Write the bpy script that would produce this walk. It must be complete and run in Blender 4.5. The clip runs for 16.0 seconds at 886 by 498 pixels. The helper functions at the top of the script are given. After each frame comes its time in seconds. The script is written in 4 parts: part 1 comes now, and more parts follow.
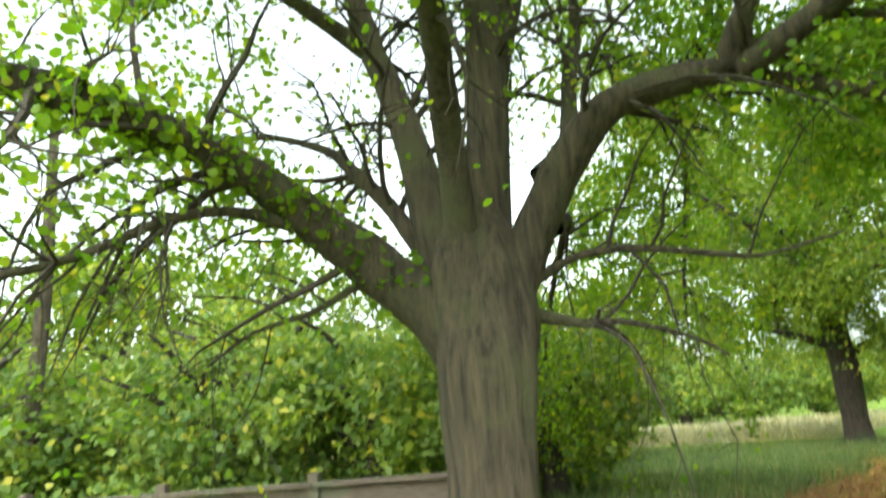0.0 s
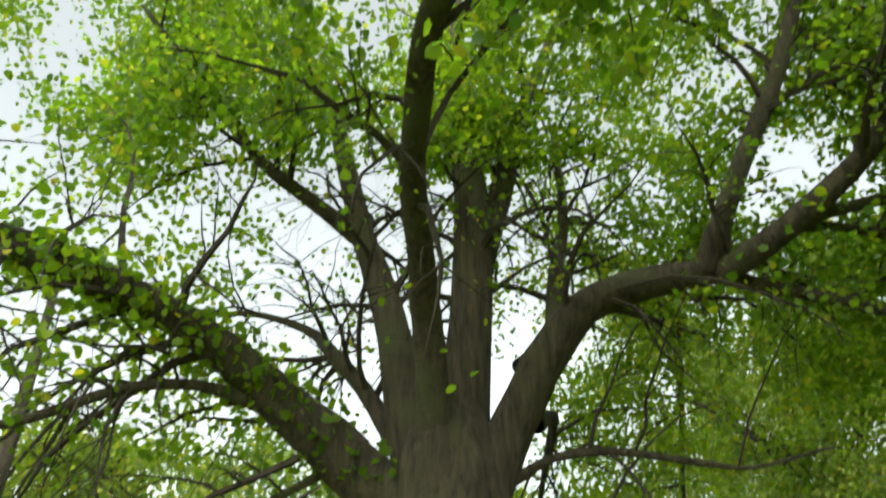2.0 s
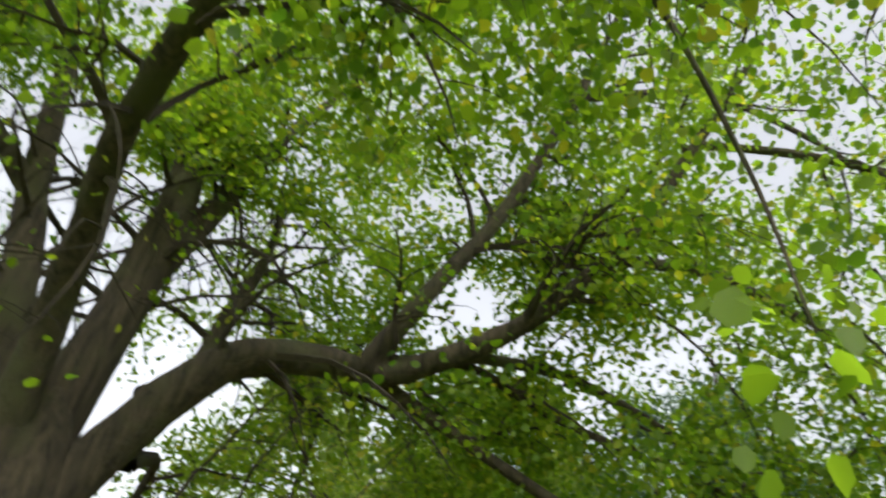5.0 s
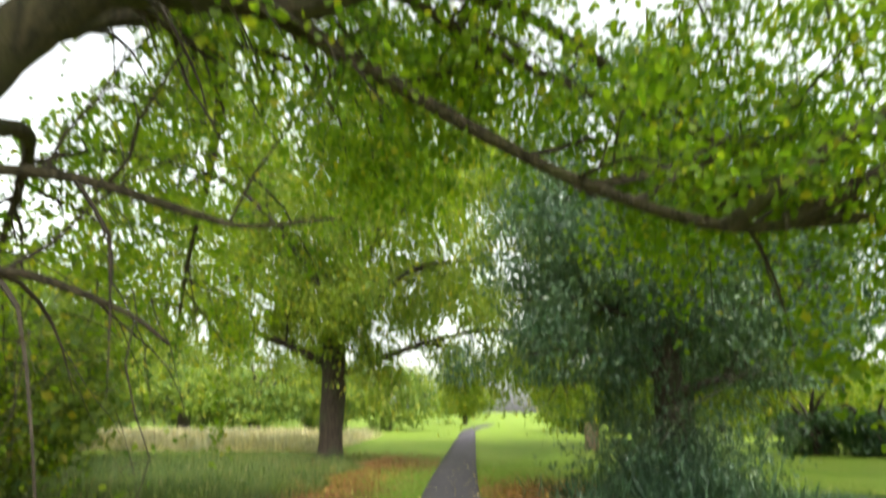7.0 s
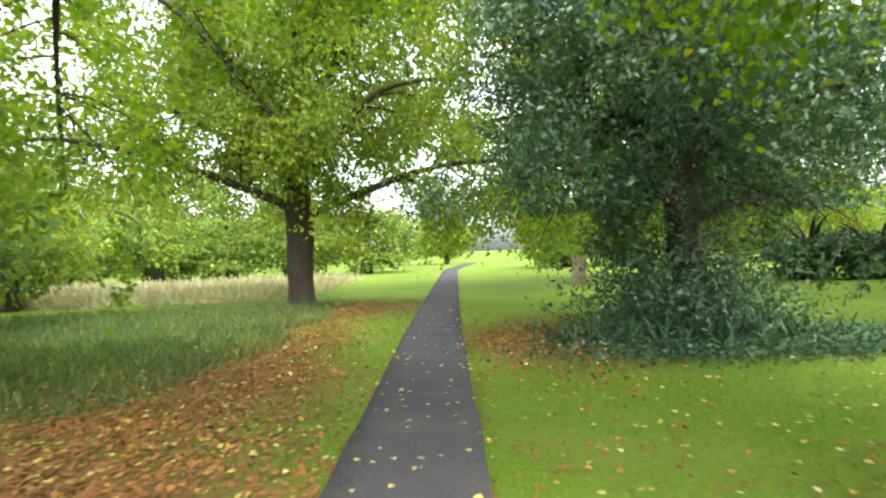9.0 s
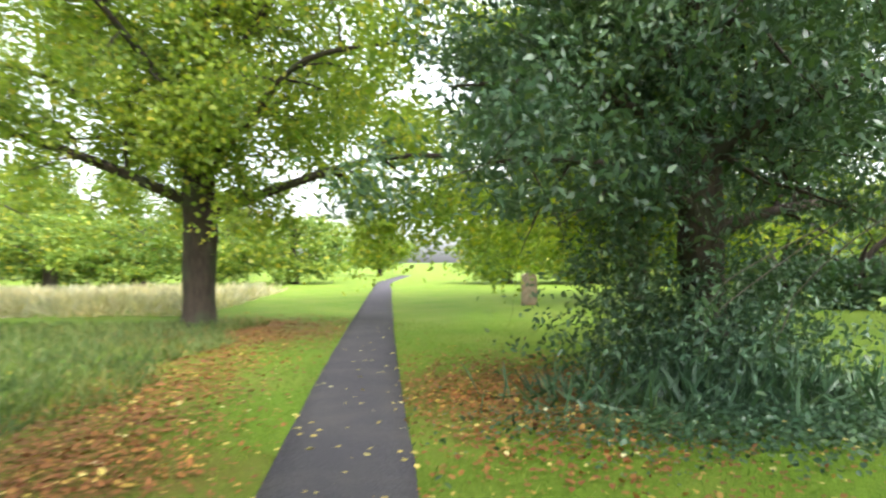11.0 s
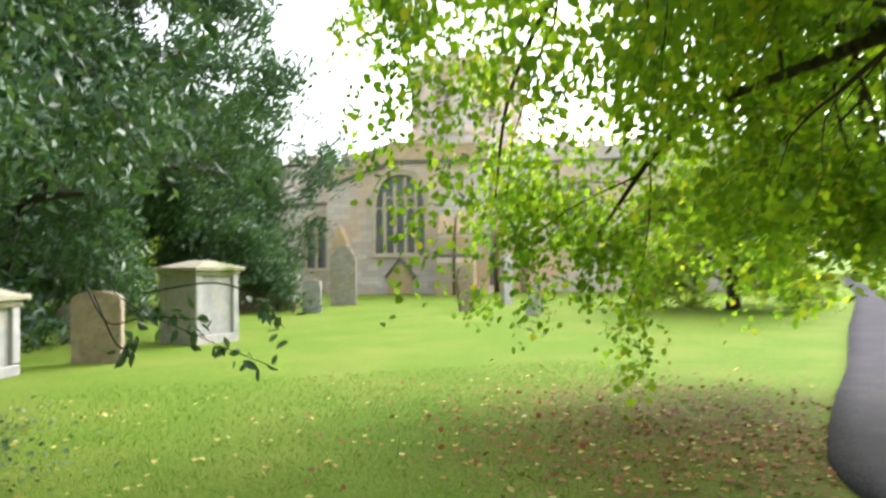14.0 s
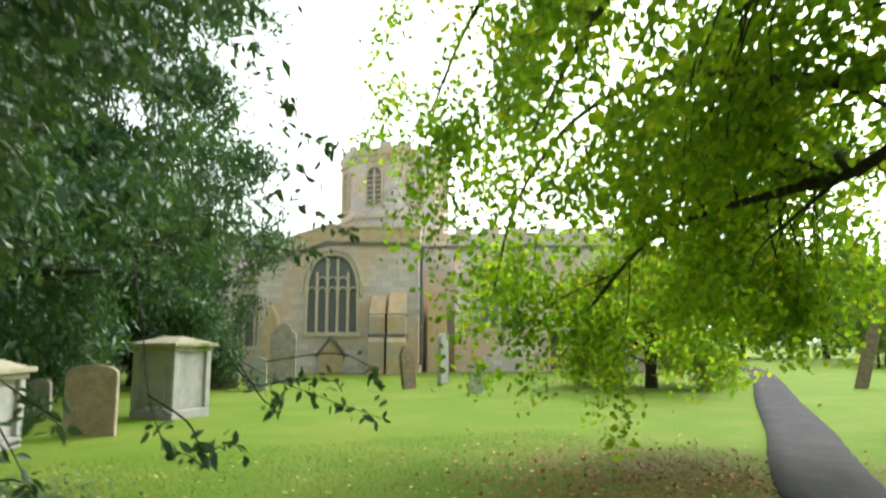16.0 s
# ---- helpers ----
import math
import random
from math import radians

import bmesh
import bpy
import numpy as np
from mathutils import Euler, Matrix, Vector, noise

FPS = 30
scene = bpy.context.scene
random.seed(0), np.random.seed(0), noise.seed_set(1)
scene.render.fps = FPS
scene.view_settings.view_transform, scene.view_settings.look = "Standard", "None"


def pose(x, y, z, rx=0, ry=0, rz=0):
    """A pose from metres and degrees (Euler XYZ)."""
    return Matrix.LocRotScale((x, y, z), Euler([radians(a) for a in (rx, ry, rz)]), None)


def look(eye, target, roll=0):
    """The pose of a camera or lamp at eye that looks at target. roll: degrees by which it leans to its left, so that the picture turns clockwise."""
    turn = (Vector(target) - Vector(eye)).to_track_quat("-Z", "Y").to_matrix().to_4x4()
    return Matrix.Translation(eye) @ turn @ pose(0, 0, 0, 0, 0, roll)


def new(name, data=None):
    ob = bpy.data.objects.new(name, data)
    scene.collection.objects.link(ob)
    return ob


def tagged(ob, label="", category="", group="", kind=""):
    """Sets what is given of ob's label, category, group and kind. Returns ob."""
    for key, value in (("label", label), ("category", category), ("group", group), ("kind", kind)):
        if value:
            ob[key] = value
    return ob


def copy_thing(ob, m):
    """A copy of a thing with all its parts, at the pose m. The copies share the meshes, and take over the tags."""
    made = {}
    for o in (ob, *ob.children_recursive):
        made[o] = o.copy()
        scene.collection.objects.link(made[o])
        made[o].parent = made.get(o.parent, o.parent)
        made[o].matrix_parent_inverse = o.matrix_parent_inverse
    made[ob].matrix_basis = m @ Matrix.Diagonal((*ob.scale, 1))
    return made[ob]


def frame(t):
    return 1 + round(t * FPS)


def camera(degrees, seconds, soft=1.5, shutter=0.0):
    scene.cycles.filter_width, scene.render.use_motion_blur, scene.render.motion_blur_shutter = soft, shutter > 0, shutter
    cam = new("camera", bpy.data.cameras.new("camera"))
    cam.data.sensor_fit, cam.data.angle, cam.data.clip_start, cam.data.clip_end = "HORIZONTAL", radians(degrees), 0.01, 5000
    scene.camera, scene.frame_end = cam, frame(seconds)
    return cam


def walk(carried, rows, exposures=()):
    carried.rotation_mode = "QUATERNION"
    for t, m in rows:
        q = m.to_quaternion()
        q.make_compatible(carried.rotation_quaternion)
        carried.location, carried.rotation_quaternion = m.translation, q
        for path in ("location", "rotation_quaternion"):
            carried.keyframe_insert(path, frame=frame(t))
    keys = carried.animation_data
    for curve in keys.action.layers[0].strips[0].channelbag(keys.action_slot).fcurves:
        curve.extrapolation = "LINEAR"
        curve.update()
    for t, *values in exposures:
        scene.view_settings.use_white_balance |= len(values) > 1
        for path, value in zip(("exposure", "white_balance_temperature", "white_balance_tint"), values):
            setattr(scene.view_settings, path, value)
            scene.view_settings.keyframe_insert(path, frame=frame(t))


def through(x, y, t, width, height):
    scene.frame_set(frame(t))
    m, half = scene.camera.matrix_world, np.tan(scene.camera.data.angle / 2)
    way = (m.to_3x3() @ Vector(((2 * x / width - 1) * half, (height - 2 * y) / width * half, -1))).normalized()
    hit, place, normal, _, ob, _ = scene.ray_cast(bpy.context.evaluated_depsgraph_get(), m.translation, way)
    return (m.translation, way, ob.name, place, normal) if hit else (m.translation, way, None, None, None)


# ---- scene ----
cam = camera(66.0, 16.0, soft=2.2, shutter=0.8)
PATH = [
    (0.0, 0.19, 2.20, 1.52, 104.62, 4.83, 40.54),
    (0.5, 0.21, 2.27, 1.51, 109.17, 3.68, 39.92),
    (1.0, 0.23, 2.35, 1.52, 112.64, 2.22, 39.49),
    (1.5, 0.26, 2.42, 1.50, 116.55, 1.84, 39.98),
    (2.0, 0.30, 2.50, 1.49, 120.77, 1.38, 39.74),
    (2.5, 0.34, 2.56, 1.49, 124.64, 0.24, 38.04),
    (3.0, 0.37, 2.61, 1.49, 128.45, -3.16, 32.96),
    (5.5, 0.42, 2.91, 1.51, 126.29, -5.85, 2.48),
    (6.0, 0.40, 3.19, 1.50, 120.19, -5.53, 1.04),
    (6.5, 0.31, 3.55, 1.49, 113.51, -4.45, 1.09),
    (7.0, 0.17, 3.93, 1.50, 103.33, -0.24, 1.88),
    (7.5, 0.17, 4.41, 1.50, 99.96, -0.03, 1.71),
    (8.0, 0.20, 4.97, 1.50, 95.62, 0.20, 1.17),
    (8.5, 0.22, 5.60, 1.47, 90.14, 1.79, 0.97),
    (11.0, 0.18, 9.67, 1.50, 91.07, 0.36, -5.20),
    (11.5, 0.20, 10.36, 1.50, 90.05, -0.00, -24.97),
    (12.0, 0.21, 10.91, 1.51, 86.63, 1.04, -51.90),
    (12.5, 0.18, 11.38, 1.50, 89.01, 0.54, -68.83),
    (13.0, 0.03, 11.85, 1.44, 89.11, -0.77, -89.72),
    (13.5, -0.20, 12.37, 1.50, 90.74, 0.05, -98.45),
    (14.0, -0.42, 12.91, 1.52, 91.08, 0.58, -108.53),
    (14.5, -0.56, 13.39, 1.52, 93.86, 0.38, -110.93),
    (15.0, -0.68, 13.93, 1.51, 94.95, -0.16, -114.09),
    (15.5, -0.92, 14.31, 1.48, 95.37, -0.96, -115.83),
    (16.0, -1.18, 14.61, 1.49, 97.77, -0.06, -116.60),
]
EXPOSURES = [(0.0, 0.15, 6300, -2), (1.0, -0.3, 6500, -2), (2.5, -0.75, 6500, 2), (3.0, -0.85, 6500, 2), (5.5, -0.55, 6400, 12), (7.0, 0.0, 6800, 6), (8.5, 0.3, 6500, 6), (11.0, 0.5, 6300, 10), (12.0, 0.75, 6000, 30), (12.8, 0.5, 6000, 28), (13.5, 0.1, 6200, 16), (14.5, -0.1, 6300, 8), (16.0, -0.5, 6500, 0)]
walk(cam, [(t, pose(*row)) for t, *row in PATH], EXPOSURES)

# ---------------------------------------------------------------- light
world = bpy.data.worlds.new("overcast_sky")
scene.world = world
world.use_nodes = True
wt = world.node_tree
sky = wt.nodes.new("ShaderNodeTexSky")
sky.sky_type = "NISHITA"
sky.sun_disc = False
sky.sun_elevation = radians(42)
sky.sun_rotation = radians(150)
sky.air_density, sky.dust_density, sky.ozone_density = 1.0, 4.0, 1.0
veil = wt.nodes.new("ShaderNodeHueSaturation")
veil.inputs["Saturation"].default_value = 0.18
veil.inputs["Value"].default_value = 4.2
wt.links.new(sky.outputs[0], veil.inputs["Color"])
wt.links.new(veil.outputs[0], wt.nodes["Background"].inputs["Color"])
wt.nodes["Background"].inputs["Strength"].default_value = 0.15

sun = new("sun", bpy.data.lights.new("sun", "SUN"))
sun.data.energy = 1.2
sun.data.angle = radians(14)
sun.data.color = (1.0, 0.96, 0.9)
sun.matrix_world = look((-20, -30, 34), (0, 0, 0))


# ---------------------------------------------------------------- materials
def nodes_of(name):
    m = bpy.data.materials.new(name)
    m.use_nodes = True
    nt = m.node_tree
    return m, nt, nt.nodes["Principled BSDF"]


def node(nt, kind, **values):
    n = nt.nodes.new(kind)
    for key, v in values.items():
        n.inputs[key].default_value = v
    return n


def ramp(nt, source, stops):
    r = nt.nodes.new("ShaderNodeValToRGB")
    e = r.color_ramp.elements
    e[0].position, e[0].color = stops[0][0], (*stops[0][1], 1)
    e[1].position, e[1].color = stops[-1][0], (*stops[-1][1], 1)
    for p, c in stops[1:-1]:
        k = e.new(p)
        k.color = (*c, 1)
    nt.links.new(source, r.inputs[0])
    return r.outputs[0]


def mixed(nt, fac, a, b, how="MIX"):
    m = nt.nodes.new("ShaderNodeMix")
    m.data_type, m.blend_type = "RGBA", how
    for s, v in ((0, fac), (6, a), (7, b)):
        if hasattr(v, "links"):
            nt.links.new(v, m.inputs[s])
        else:
            m.inputs[s].default_value = v if s == 0 else (*v, 1)
    return m.outputs[2]


def where(nt, kind="Object"):
    return nt.nodes.new("ShaderNodeTexCoord").outputs[kind]


def grain(nt, scale, detail=6, rough=0.6, stretch=None, vec=None):
    n = node(nt, "ShaderNodeTexNoise", Scale=scale, Detail=detail, Roughness=rough)
    v = vec or where(nt)
    if stretch:
        mp = nt.nodes.new("ShaderNodeMapping")
        mp.inputs["Scale"].default_value = stretch
        nt.links.new(v, mp.inputs[0])
        v = mp.outputs[0]
    nt.links.new(v, n.inputs["Vector"])
    return n.outputs["Fac"]


def relief(nt, bsdf, height, strength=0.5, distance=0.02):
    b = node(nt, "ShaderNodeBump", Strength=strength, Distance=distance)
    nt.links.new(height, b.inputs["Height"])
    nt.links.new(b.outputs[0], bsdf.inputs["Normal"])


def surface(name, low, high, scale=6.0, rough=0.85, spots=None, bump=0.4, stretch=None, metal=0.0, distance=0.02):
    m, nt, b = nodes_of(name)
    g = grain(nt, scale, stretch=stretch)
    col = ramp(nt, g, [(0.3, low), (0.7, high)])
    if spots:
        col = mixed(nt, ramp(nt, grain(nt, scale * 0.23, 3), [(0.5, (0, 0, 0)), (0.66, (1, 1, 1))]), col, spots)
    nt.links.new(col, b.inputs["Base Color"])
    b.inputs["Roughness"].default_value = rough
    b.inputs["Metallic"].default_value = metal
    relief(nt, b, grain(nt, scale * 4, 4, stretch=stretch), bump, distance)
    return m


def leafy(name, dark, light, odd, gloss=0.45, through=0.45):
    """A leaf that lets light through; every leaf has a colour of its own."""
    m, nt, b = nodes_of(name)
    geo = nt.nodes.new("ShaderNodeNewGeometry")
    mid = tuple((a + c) / 2 for a, c in zip(dark, light))
    col = ramp(nt, geo.outputs["Random Per Island"], [(0.0, dark), (0.5, mid), (0.9, light), (1.0, odd)])
    patch = ramp(nt, grain(nt, 0.45, 3), [(0.35, (0.72, 0.78, 0.8)), (0.7, (1.25, 1.15, 0.9))])
    col = mixed(nt, 1.0, col, patch, "MULTIPLY")
    nt.links.new(col, b.inputs["Base Color"])
    b.inputs["Roughness"].default_value = gloss
    t = nt.nodes.new("ShaderNodeBsdfTranslucent")
    nt.links.new(mixed(nt, 1.0, col, (1.45, 1.5, 0.6), "MULTIPLY"), t.inputs[0])
    mix = node(nt, "ShaderNodeMixShader", Fac=through)
    nt.links.new(b.outputs[0], mix.inputs[1])
    nt.links.new(t.outputs[0], mix.inputs[2])
    nt.links.new(mix.outputs[0], nt.nodes["Material Output"].inputs[0])
    return m


LIME_LEAF = leafy("lime_leaf", (0.1, 0.2, 0.02), (0.27, 0.38, 0.035), (0.46, 0.42, 0.05), 0.45, 0.74)
PALE_LEAF = leafy("pale_leaf", (0.12, 0.2, 0.035), (0.29, 0.36, 0.06), (0.5, 0.42, 0.07), 0.45, 0.62)
HOLLY_LEAF = leafy("holly_leaf", (0.045, 0.1, 0.062), (0.11, 0.19, 0.105), (0.15, 0.2, 0.1), 0.36, 0.25)
YEW_LEAF = leafy("yew_leaf", (0.034, 0.09, 0.044), (0.085, 0.165, 0.07), (0.11, 0.17, 0.06), 0.5, 0.25)
WOOD_LEAF = leafy("far_leaf", (0.09, 0.17, 0.035), (0.25, 0.32, 0.06), (0.5, 0.44, 0.07), 0.6, 0.45)
FALLEN = leafy("fallen_leaf", (0.2, 0.07, 0.03), (0.36, 0.16, 0.05), (0.6, 0.45, 0.1), 0.7, 0.1)
FALLEN_YELLOW = leafy("fallen_yellow_leaf", (0.5, 0.36, 0.1), (0.66, 0.56, 0.22), (0.75, 0.7, 0.5), 0.7, 0.1)
GRASS_BLADE = leafy("grass_blade", (0.09, 0.18, 0.016), (0.2, 0.3, 0.04), (0.32, 0.34, 0.1), 0.6, 0.3)
ROUGH_BLADE = leafy("rough_grass_blade", (0.075, 0.135, 0.04), (0.17, 0.215, 0.075), (0.34, 0.3, 0.15), 0.7, 0.3)
STRAW = leafy("dry_grass", (0.4, 0.36, 0.25), (0.56, 0.51, 0.4), (0.7, 0.66, 0.5), 0.8, 0.3)
IVY_LEAF = leafy("ground_ivy_leaf", (0.03, 0.075, 0.04), (0.08, 0.15, 0.08), (0.14, 0.2, 0.1), 0.4, 0.2)
BARK = surface("furrowed_bark", (0.024, 0.019, 0.011), (0.13, 0.1, 0.06), 6.0, 0.95, (0.1, 0.098, 0.042), 1.0, (2.6, 2.6, 0.3), 0, 0.1)
DARK_BARK = surface("dark_bark", (0.02, 0.015, 0.011), (0.075, 0.055, 0.04), 7.0, 0.95, (0.05, 0.055, 0.03), 0.9, (2.2, 2.2, 0.5), 0, 0.03)
TWIG = surface("twig_bark", (0.02, 0.015, 0.01), (0.06, 0.045, 0.03), 12.0, 0.9)
LIMESTONE = surface("lichened_limestone", (0.3, 0.27, 0.24), (0.5, 0.45, 0.4), 5.0, 0.9, (0.36, 0.25, 0.13), 0.6)
GREY_STONE = surface("grey_tombstone", (0.33, 0.315, 0.31), (0.5, 0.475, 0.46), 4.0, 0.9, (0.5, 0.42, 0.32), 0.5)
MOSSY_STONE = surface("mossy_capstone", (0.3, 0.27, 0.2), (0.46, 0.41, 0.3), 5.0, 0.95, (0.16, 0.19, 0.05), 0.6)
BROWN_STONE = surface("brown_weathered_stone", (0.16, 0.12, 0.08), (0.33, 0.26, 0.19), 6.0, 0.95, (0.2, 0.11, 0.05), 0.7)
TAN_STONE = surface("tan_lichened_stone", (0.26, 0.2, 0.14), (0.46, 0.37, 0.27), 6.0, 0.95, (0.34, 0.25, 0.15), 0.6)
ORANGE_STONE = surface("honey_limestone", (0.5, 0.36, 0.2), (0.66, 0.5, 0.31), 2.5, 0.9, (0.45, 0.4, 0.34), 0.4)
TRIM_STONE = surface("window_stone", (0.5, 0.42, 0.3), (0.68, 0.58, 0.44), 3.0, 0.9, None, 0.3)
LEAD = surface("lead_roof", (0.16, 0.17, 0.18), (0.26, 0.27, 0.29), 2.0, 0.55, None, 0.2)
DARK_STONE = surface("dark_plinth", (0.12, 0.11, 0.1), (0.24, 0.22, 0.2), 3.0, 0.9)
PIPE = surface("iron_pipe", (0.08, 0.08, 0.09), (0.14, 0.14, 0.15), 9.0, 0.5)
OAK = surface("weathered_oak", (0.07, 0.055, 0.04), (0.17, 0.13, 0.095), 8.0, 0.85, (0.12, 0.13, 0.08), 0.6, (1, 12, 12))
DOOR_WOOD = surface("dark_door_wood", (0.05, 0.045, 0.045), (0.1, 0.09, 0.09), 6.0, 0.7, None, 0.4, (8, 8, 0.6))
GILT = surface("gilded_metal", (0.6, 0.44, 0.16), (0.7, 0.54, 0.24), 5.0, 0.5, None, 0.1, None, 0.6)
GLASS, gnt, gb = nodes_of("leaded_glass")
# the lifted grey puts the sky's reflection into the glass colour
gb.inputs["Base Color"].default_value = (0.24, 0.25, 0.275, 1)
gb.inputs["Roughness"].default_value = 0.18
relief(gnt, gb, grain(gnt, 9.0, 2), 0.25, 0.02)


def masonry():
    m, nt, b = nodes_of("coursed_limestone")
    mp = nt.nodes.new("ShaderNodeMapping")
    nt.links.new(where(nt), mp.inputs[0])
    mp.inputs["Rotation"].default_value = (radians(90), 0, 0)
    br = node(nt, "ShaderNodeTexBrick", Scale=1.0)
    br.offset, br.inputs["Brick Width"].default_value, br.inputs["Row Height"].default_value = 0.5, 0.55, 0.28
    br.inputs["Mortar Size"].default_value = 0.012
    br.inputs["Color1"].default_value = (0.56, 0.49, 0.46, 1)
    br.inputs["Color2"].default_value = (0.74, 0.66, 0.61, 1)
    br.inputs["Mortar"].default_value = (0.5, 0.46, 0.42, 1)
    nt.links.new(mp.outputs[0], br.inputs["Vector"])
    stain = ramp(nt, grain(nt, 0.4, 5), [(0.44, (0, 0, 0)), (0.62, (0.75, 0.75, 0.75))])
    col = mixed(nt, stain, br.outputs[0], (0.68, 0.46, 0.28))
    col = mixed(nt, ramp(nt, grain(nt, 2.2, 6), [(0.5, (0, 0, 0)), (0.75, (0.6, 0.6, 0.6))]), col, (0.5, 0.46, 0.45))
    nt.links.new(col, b.inputs["Base Color"])
    b.inputs["Roughness"].default_value = 0.9
    relief(nt, b, grain(nt, 8, 5), 0.5, 0.03)
    return m


MASONRY = masonry()


def asphalt():
    m, nt, b = nodes_of("worn_asphalt")
    g = ramp(nt, grain(nt, 60, 3), [(0.35, (0.056, 0.052, 0.06)), (0.7, (0.128, 0.119, 0.132))])
    col = mixed(nt, ramp(nt, grain(nt, 1.3, 4), [(0.45, (0, 0, 0)), (0.7, (0.5, 0.5, 0.5))]), g, (0.13, 0.119, 0.114))
    nt.links.new(col, b.inputs["Base Color"])
    b.inputs["Roughness"].default_value = 1.0
    b.inputs["Specular IOR Level"].default_value = 0.03
    relief(nt, b, grain(nt, 160, 2), 0.5, 0.006)
    return m


ASPHALT = asphalt()


def turf():
    """Mown grass with brown litter under the trees and on the path's verges."""
    m, nt, b = nodes_of("churchyard_turf")
    fine = grain(nt, 26, 5, 0.7)
    col = ramp(nt, fine, [(0.3, (0.08, 0.152, 0.012)), (0.55, (0.148, 0.238, 0.022)), (0.75, (0.222, 0.295, 0.045))])
    col = mixed(nt, ramp(nt, grain(nt, 0.5, 5), [(0.42, (0, 0, 0)), (0.7, (0.55, 0.55, 0.55))]), col, (0.245, 0.268, 0.055))
    pos = where(nt)
    uneven = grain(nt, 0.9, 6, 0.65)
    litter = ramp(nt, grain(nt, 34, 4, 0.7), [(0.35, (0.085, 0.04, 0.022)), (0.65, (0.26, 0.12, 0.05))])
    for cx, cy, r, amount in ((-3.8, 8.5, 5.5, 0.9), (-3.2, 14.5, 3.2, 0.75), (-3.4, 25.5, 4.2, 0.8), (2.0, 17.5, 2.6, 0.7), (4.2, 8.6, 3.4, 0.45)):
        away = node(nt, "ShaderNodeVectorMath")
        away.operation = "DISTANCE"
        flat = node(nt, "ShaderNodeVectorMath")
        flat.operation = "MULTIPLY"
        flat.inputs[1].default_value = (1, 1, 0)
        nt.links.new(pos, flat.inputs[0])
        nt.links.new(flat.outputs[0], away.inputs[0])
        away.inputs[1].default_value = (cx, cy, 0)
        mr = nt.nodes.new("ShaderNodeMapRange")
        mr.inputs["From Min"].default_value, mr.inputs["From Max"].default_value = r * 1.25, r * 0.35
        nt.links.new(away.outputs["Value"], mr.inputs["Value"])
        mul = nt.nodes.new("ShaderNodeMath")
        mul.operation = "MULTIPLY"
        nt.links.new(mr.outputs[0], mul.inputs[0])
        nt.links.new(uneven, mul.inputs[1])
        f = ramp(nt, mul.outputs[0], [(0.2, (0, 0, 0)), (0.5, (amount, amount, amount))])
        col = mixed(nt, f, col, litter)
    nt.links.new(col, b.inputs["Base Color"])
    b.inputs["Roughness"].default_value = 0.95
    b.inputs["Specular IOR Level"].default_value = 0.15
    relief(nt, b, fine, 0.8, 0.03)
    return m


TURF = turf()


# ---------------------------------------------------------------- shaping
def mesh_from(name, verts, faces, mat, smooth=False):
    me = bpy.data.meshes.new(name)
    me.from_pydata(verts, [], faces)
    if smooth:
        me.polygons.foreach_set("use_smooth", [True] * len(me.polygons))
    me.materials.append(mat)
    me.update()
    return me


def part(name, data, material, parent, label=""):
    """Links a bmesh, or a finished mesh, as one part of a thing."""
    if isinstance(data, bmesh.types.BMesh):
        me = bpy.data.meshes.new(name)
        bmesh.ops.recalc_face_normals(data, faces=data.faces)
        data.to_mesh(me)
        data.free()
        me.materials.append(material)
        data = me
    ob = new(name, data)
    ob.parent = parent
    return tagged(ob, label)


def thing(name, m, label, category, group="", kind=""):
    ob = new(name)
    ob.empty_display_size = 0.3
    ob.matrix_world = m
    return tagged(ob, label, category, group, kind)


def box(bm, x0, y0, z0, x1, y1, z1, bevel=0.0):
    r = bmesh.ops.create_cube(bm, size=1, matrix=Matrix.LocRotScale(((x0 + x1) / 2, (y0 + y1) / 2, (z0 + z1) / 2), None, (x1 - x0, y1 - y0, z1 - z0)))
    if bevel:
        edges = list({e for v in r["verts"] for e in v.link_edges})
        bmesh.ops.bevel(bm, geom=edges, offset=bevel, segments=2, affect="EDGES", profile=0.6)
    return bm


def boxes(*specs, bevel=0.0):
    bm = bmesh.new()
    for s in specs:
        box(bm, *s, bevel=bevel)
    return bm


def prism(outline, y0, y1, bm=None):
    """A flat outline of (x, z) in the upright plane, given depth from y0 to y1."""
    bm = bm or bmesh.new()
    a = [bm.verts.new((x, y0, z)) for x, z in outline]
    b = [bm.verts.new((x, y1, z)) for x, z in outline]
    n = len(outline)
    bm.faces.new(a)
    bm.faces.new(b[::-1])
    for i in range(n):
        bm.faces.new((a[i], b[i], b[(i + 1) % n], a[(i + 1) % n]))
    return bm


def worn(bm, amount, scale=3.0):
    for v in bm.verts:
        v.co += noise.noise_vector(v.co * scale) * amount
    return bm


def spline(points, steps=6):
    """A smooth line through the points (x, y, z, radius)."""
    p = np.array(points, float)
    q = np.vstack([2 * p[0] - p[1], p, 2 * p[-1] - p[-2]])
    out = []
    for i in range(1, len(q) - 2):
        for k in range(steps):
            t = k / steps
            out.append(0.5 * (2 * q[i] + (q[i + 1] - q[i - 1]) * t + (2 * q[i - 1] - 5 * q[i] + 4 * q[i + 1] - q[i + 2]) * t * t
                              + (3 * q[i] - q[i - 1] - 3 * q[i + 1] + q[i + 2]) * t ** 3))
    out.append(p[-1])
    return np.array(out)


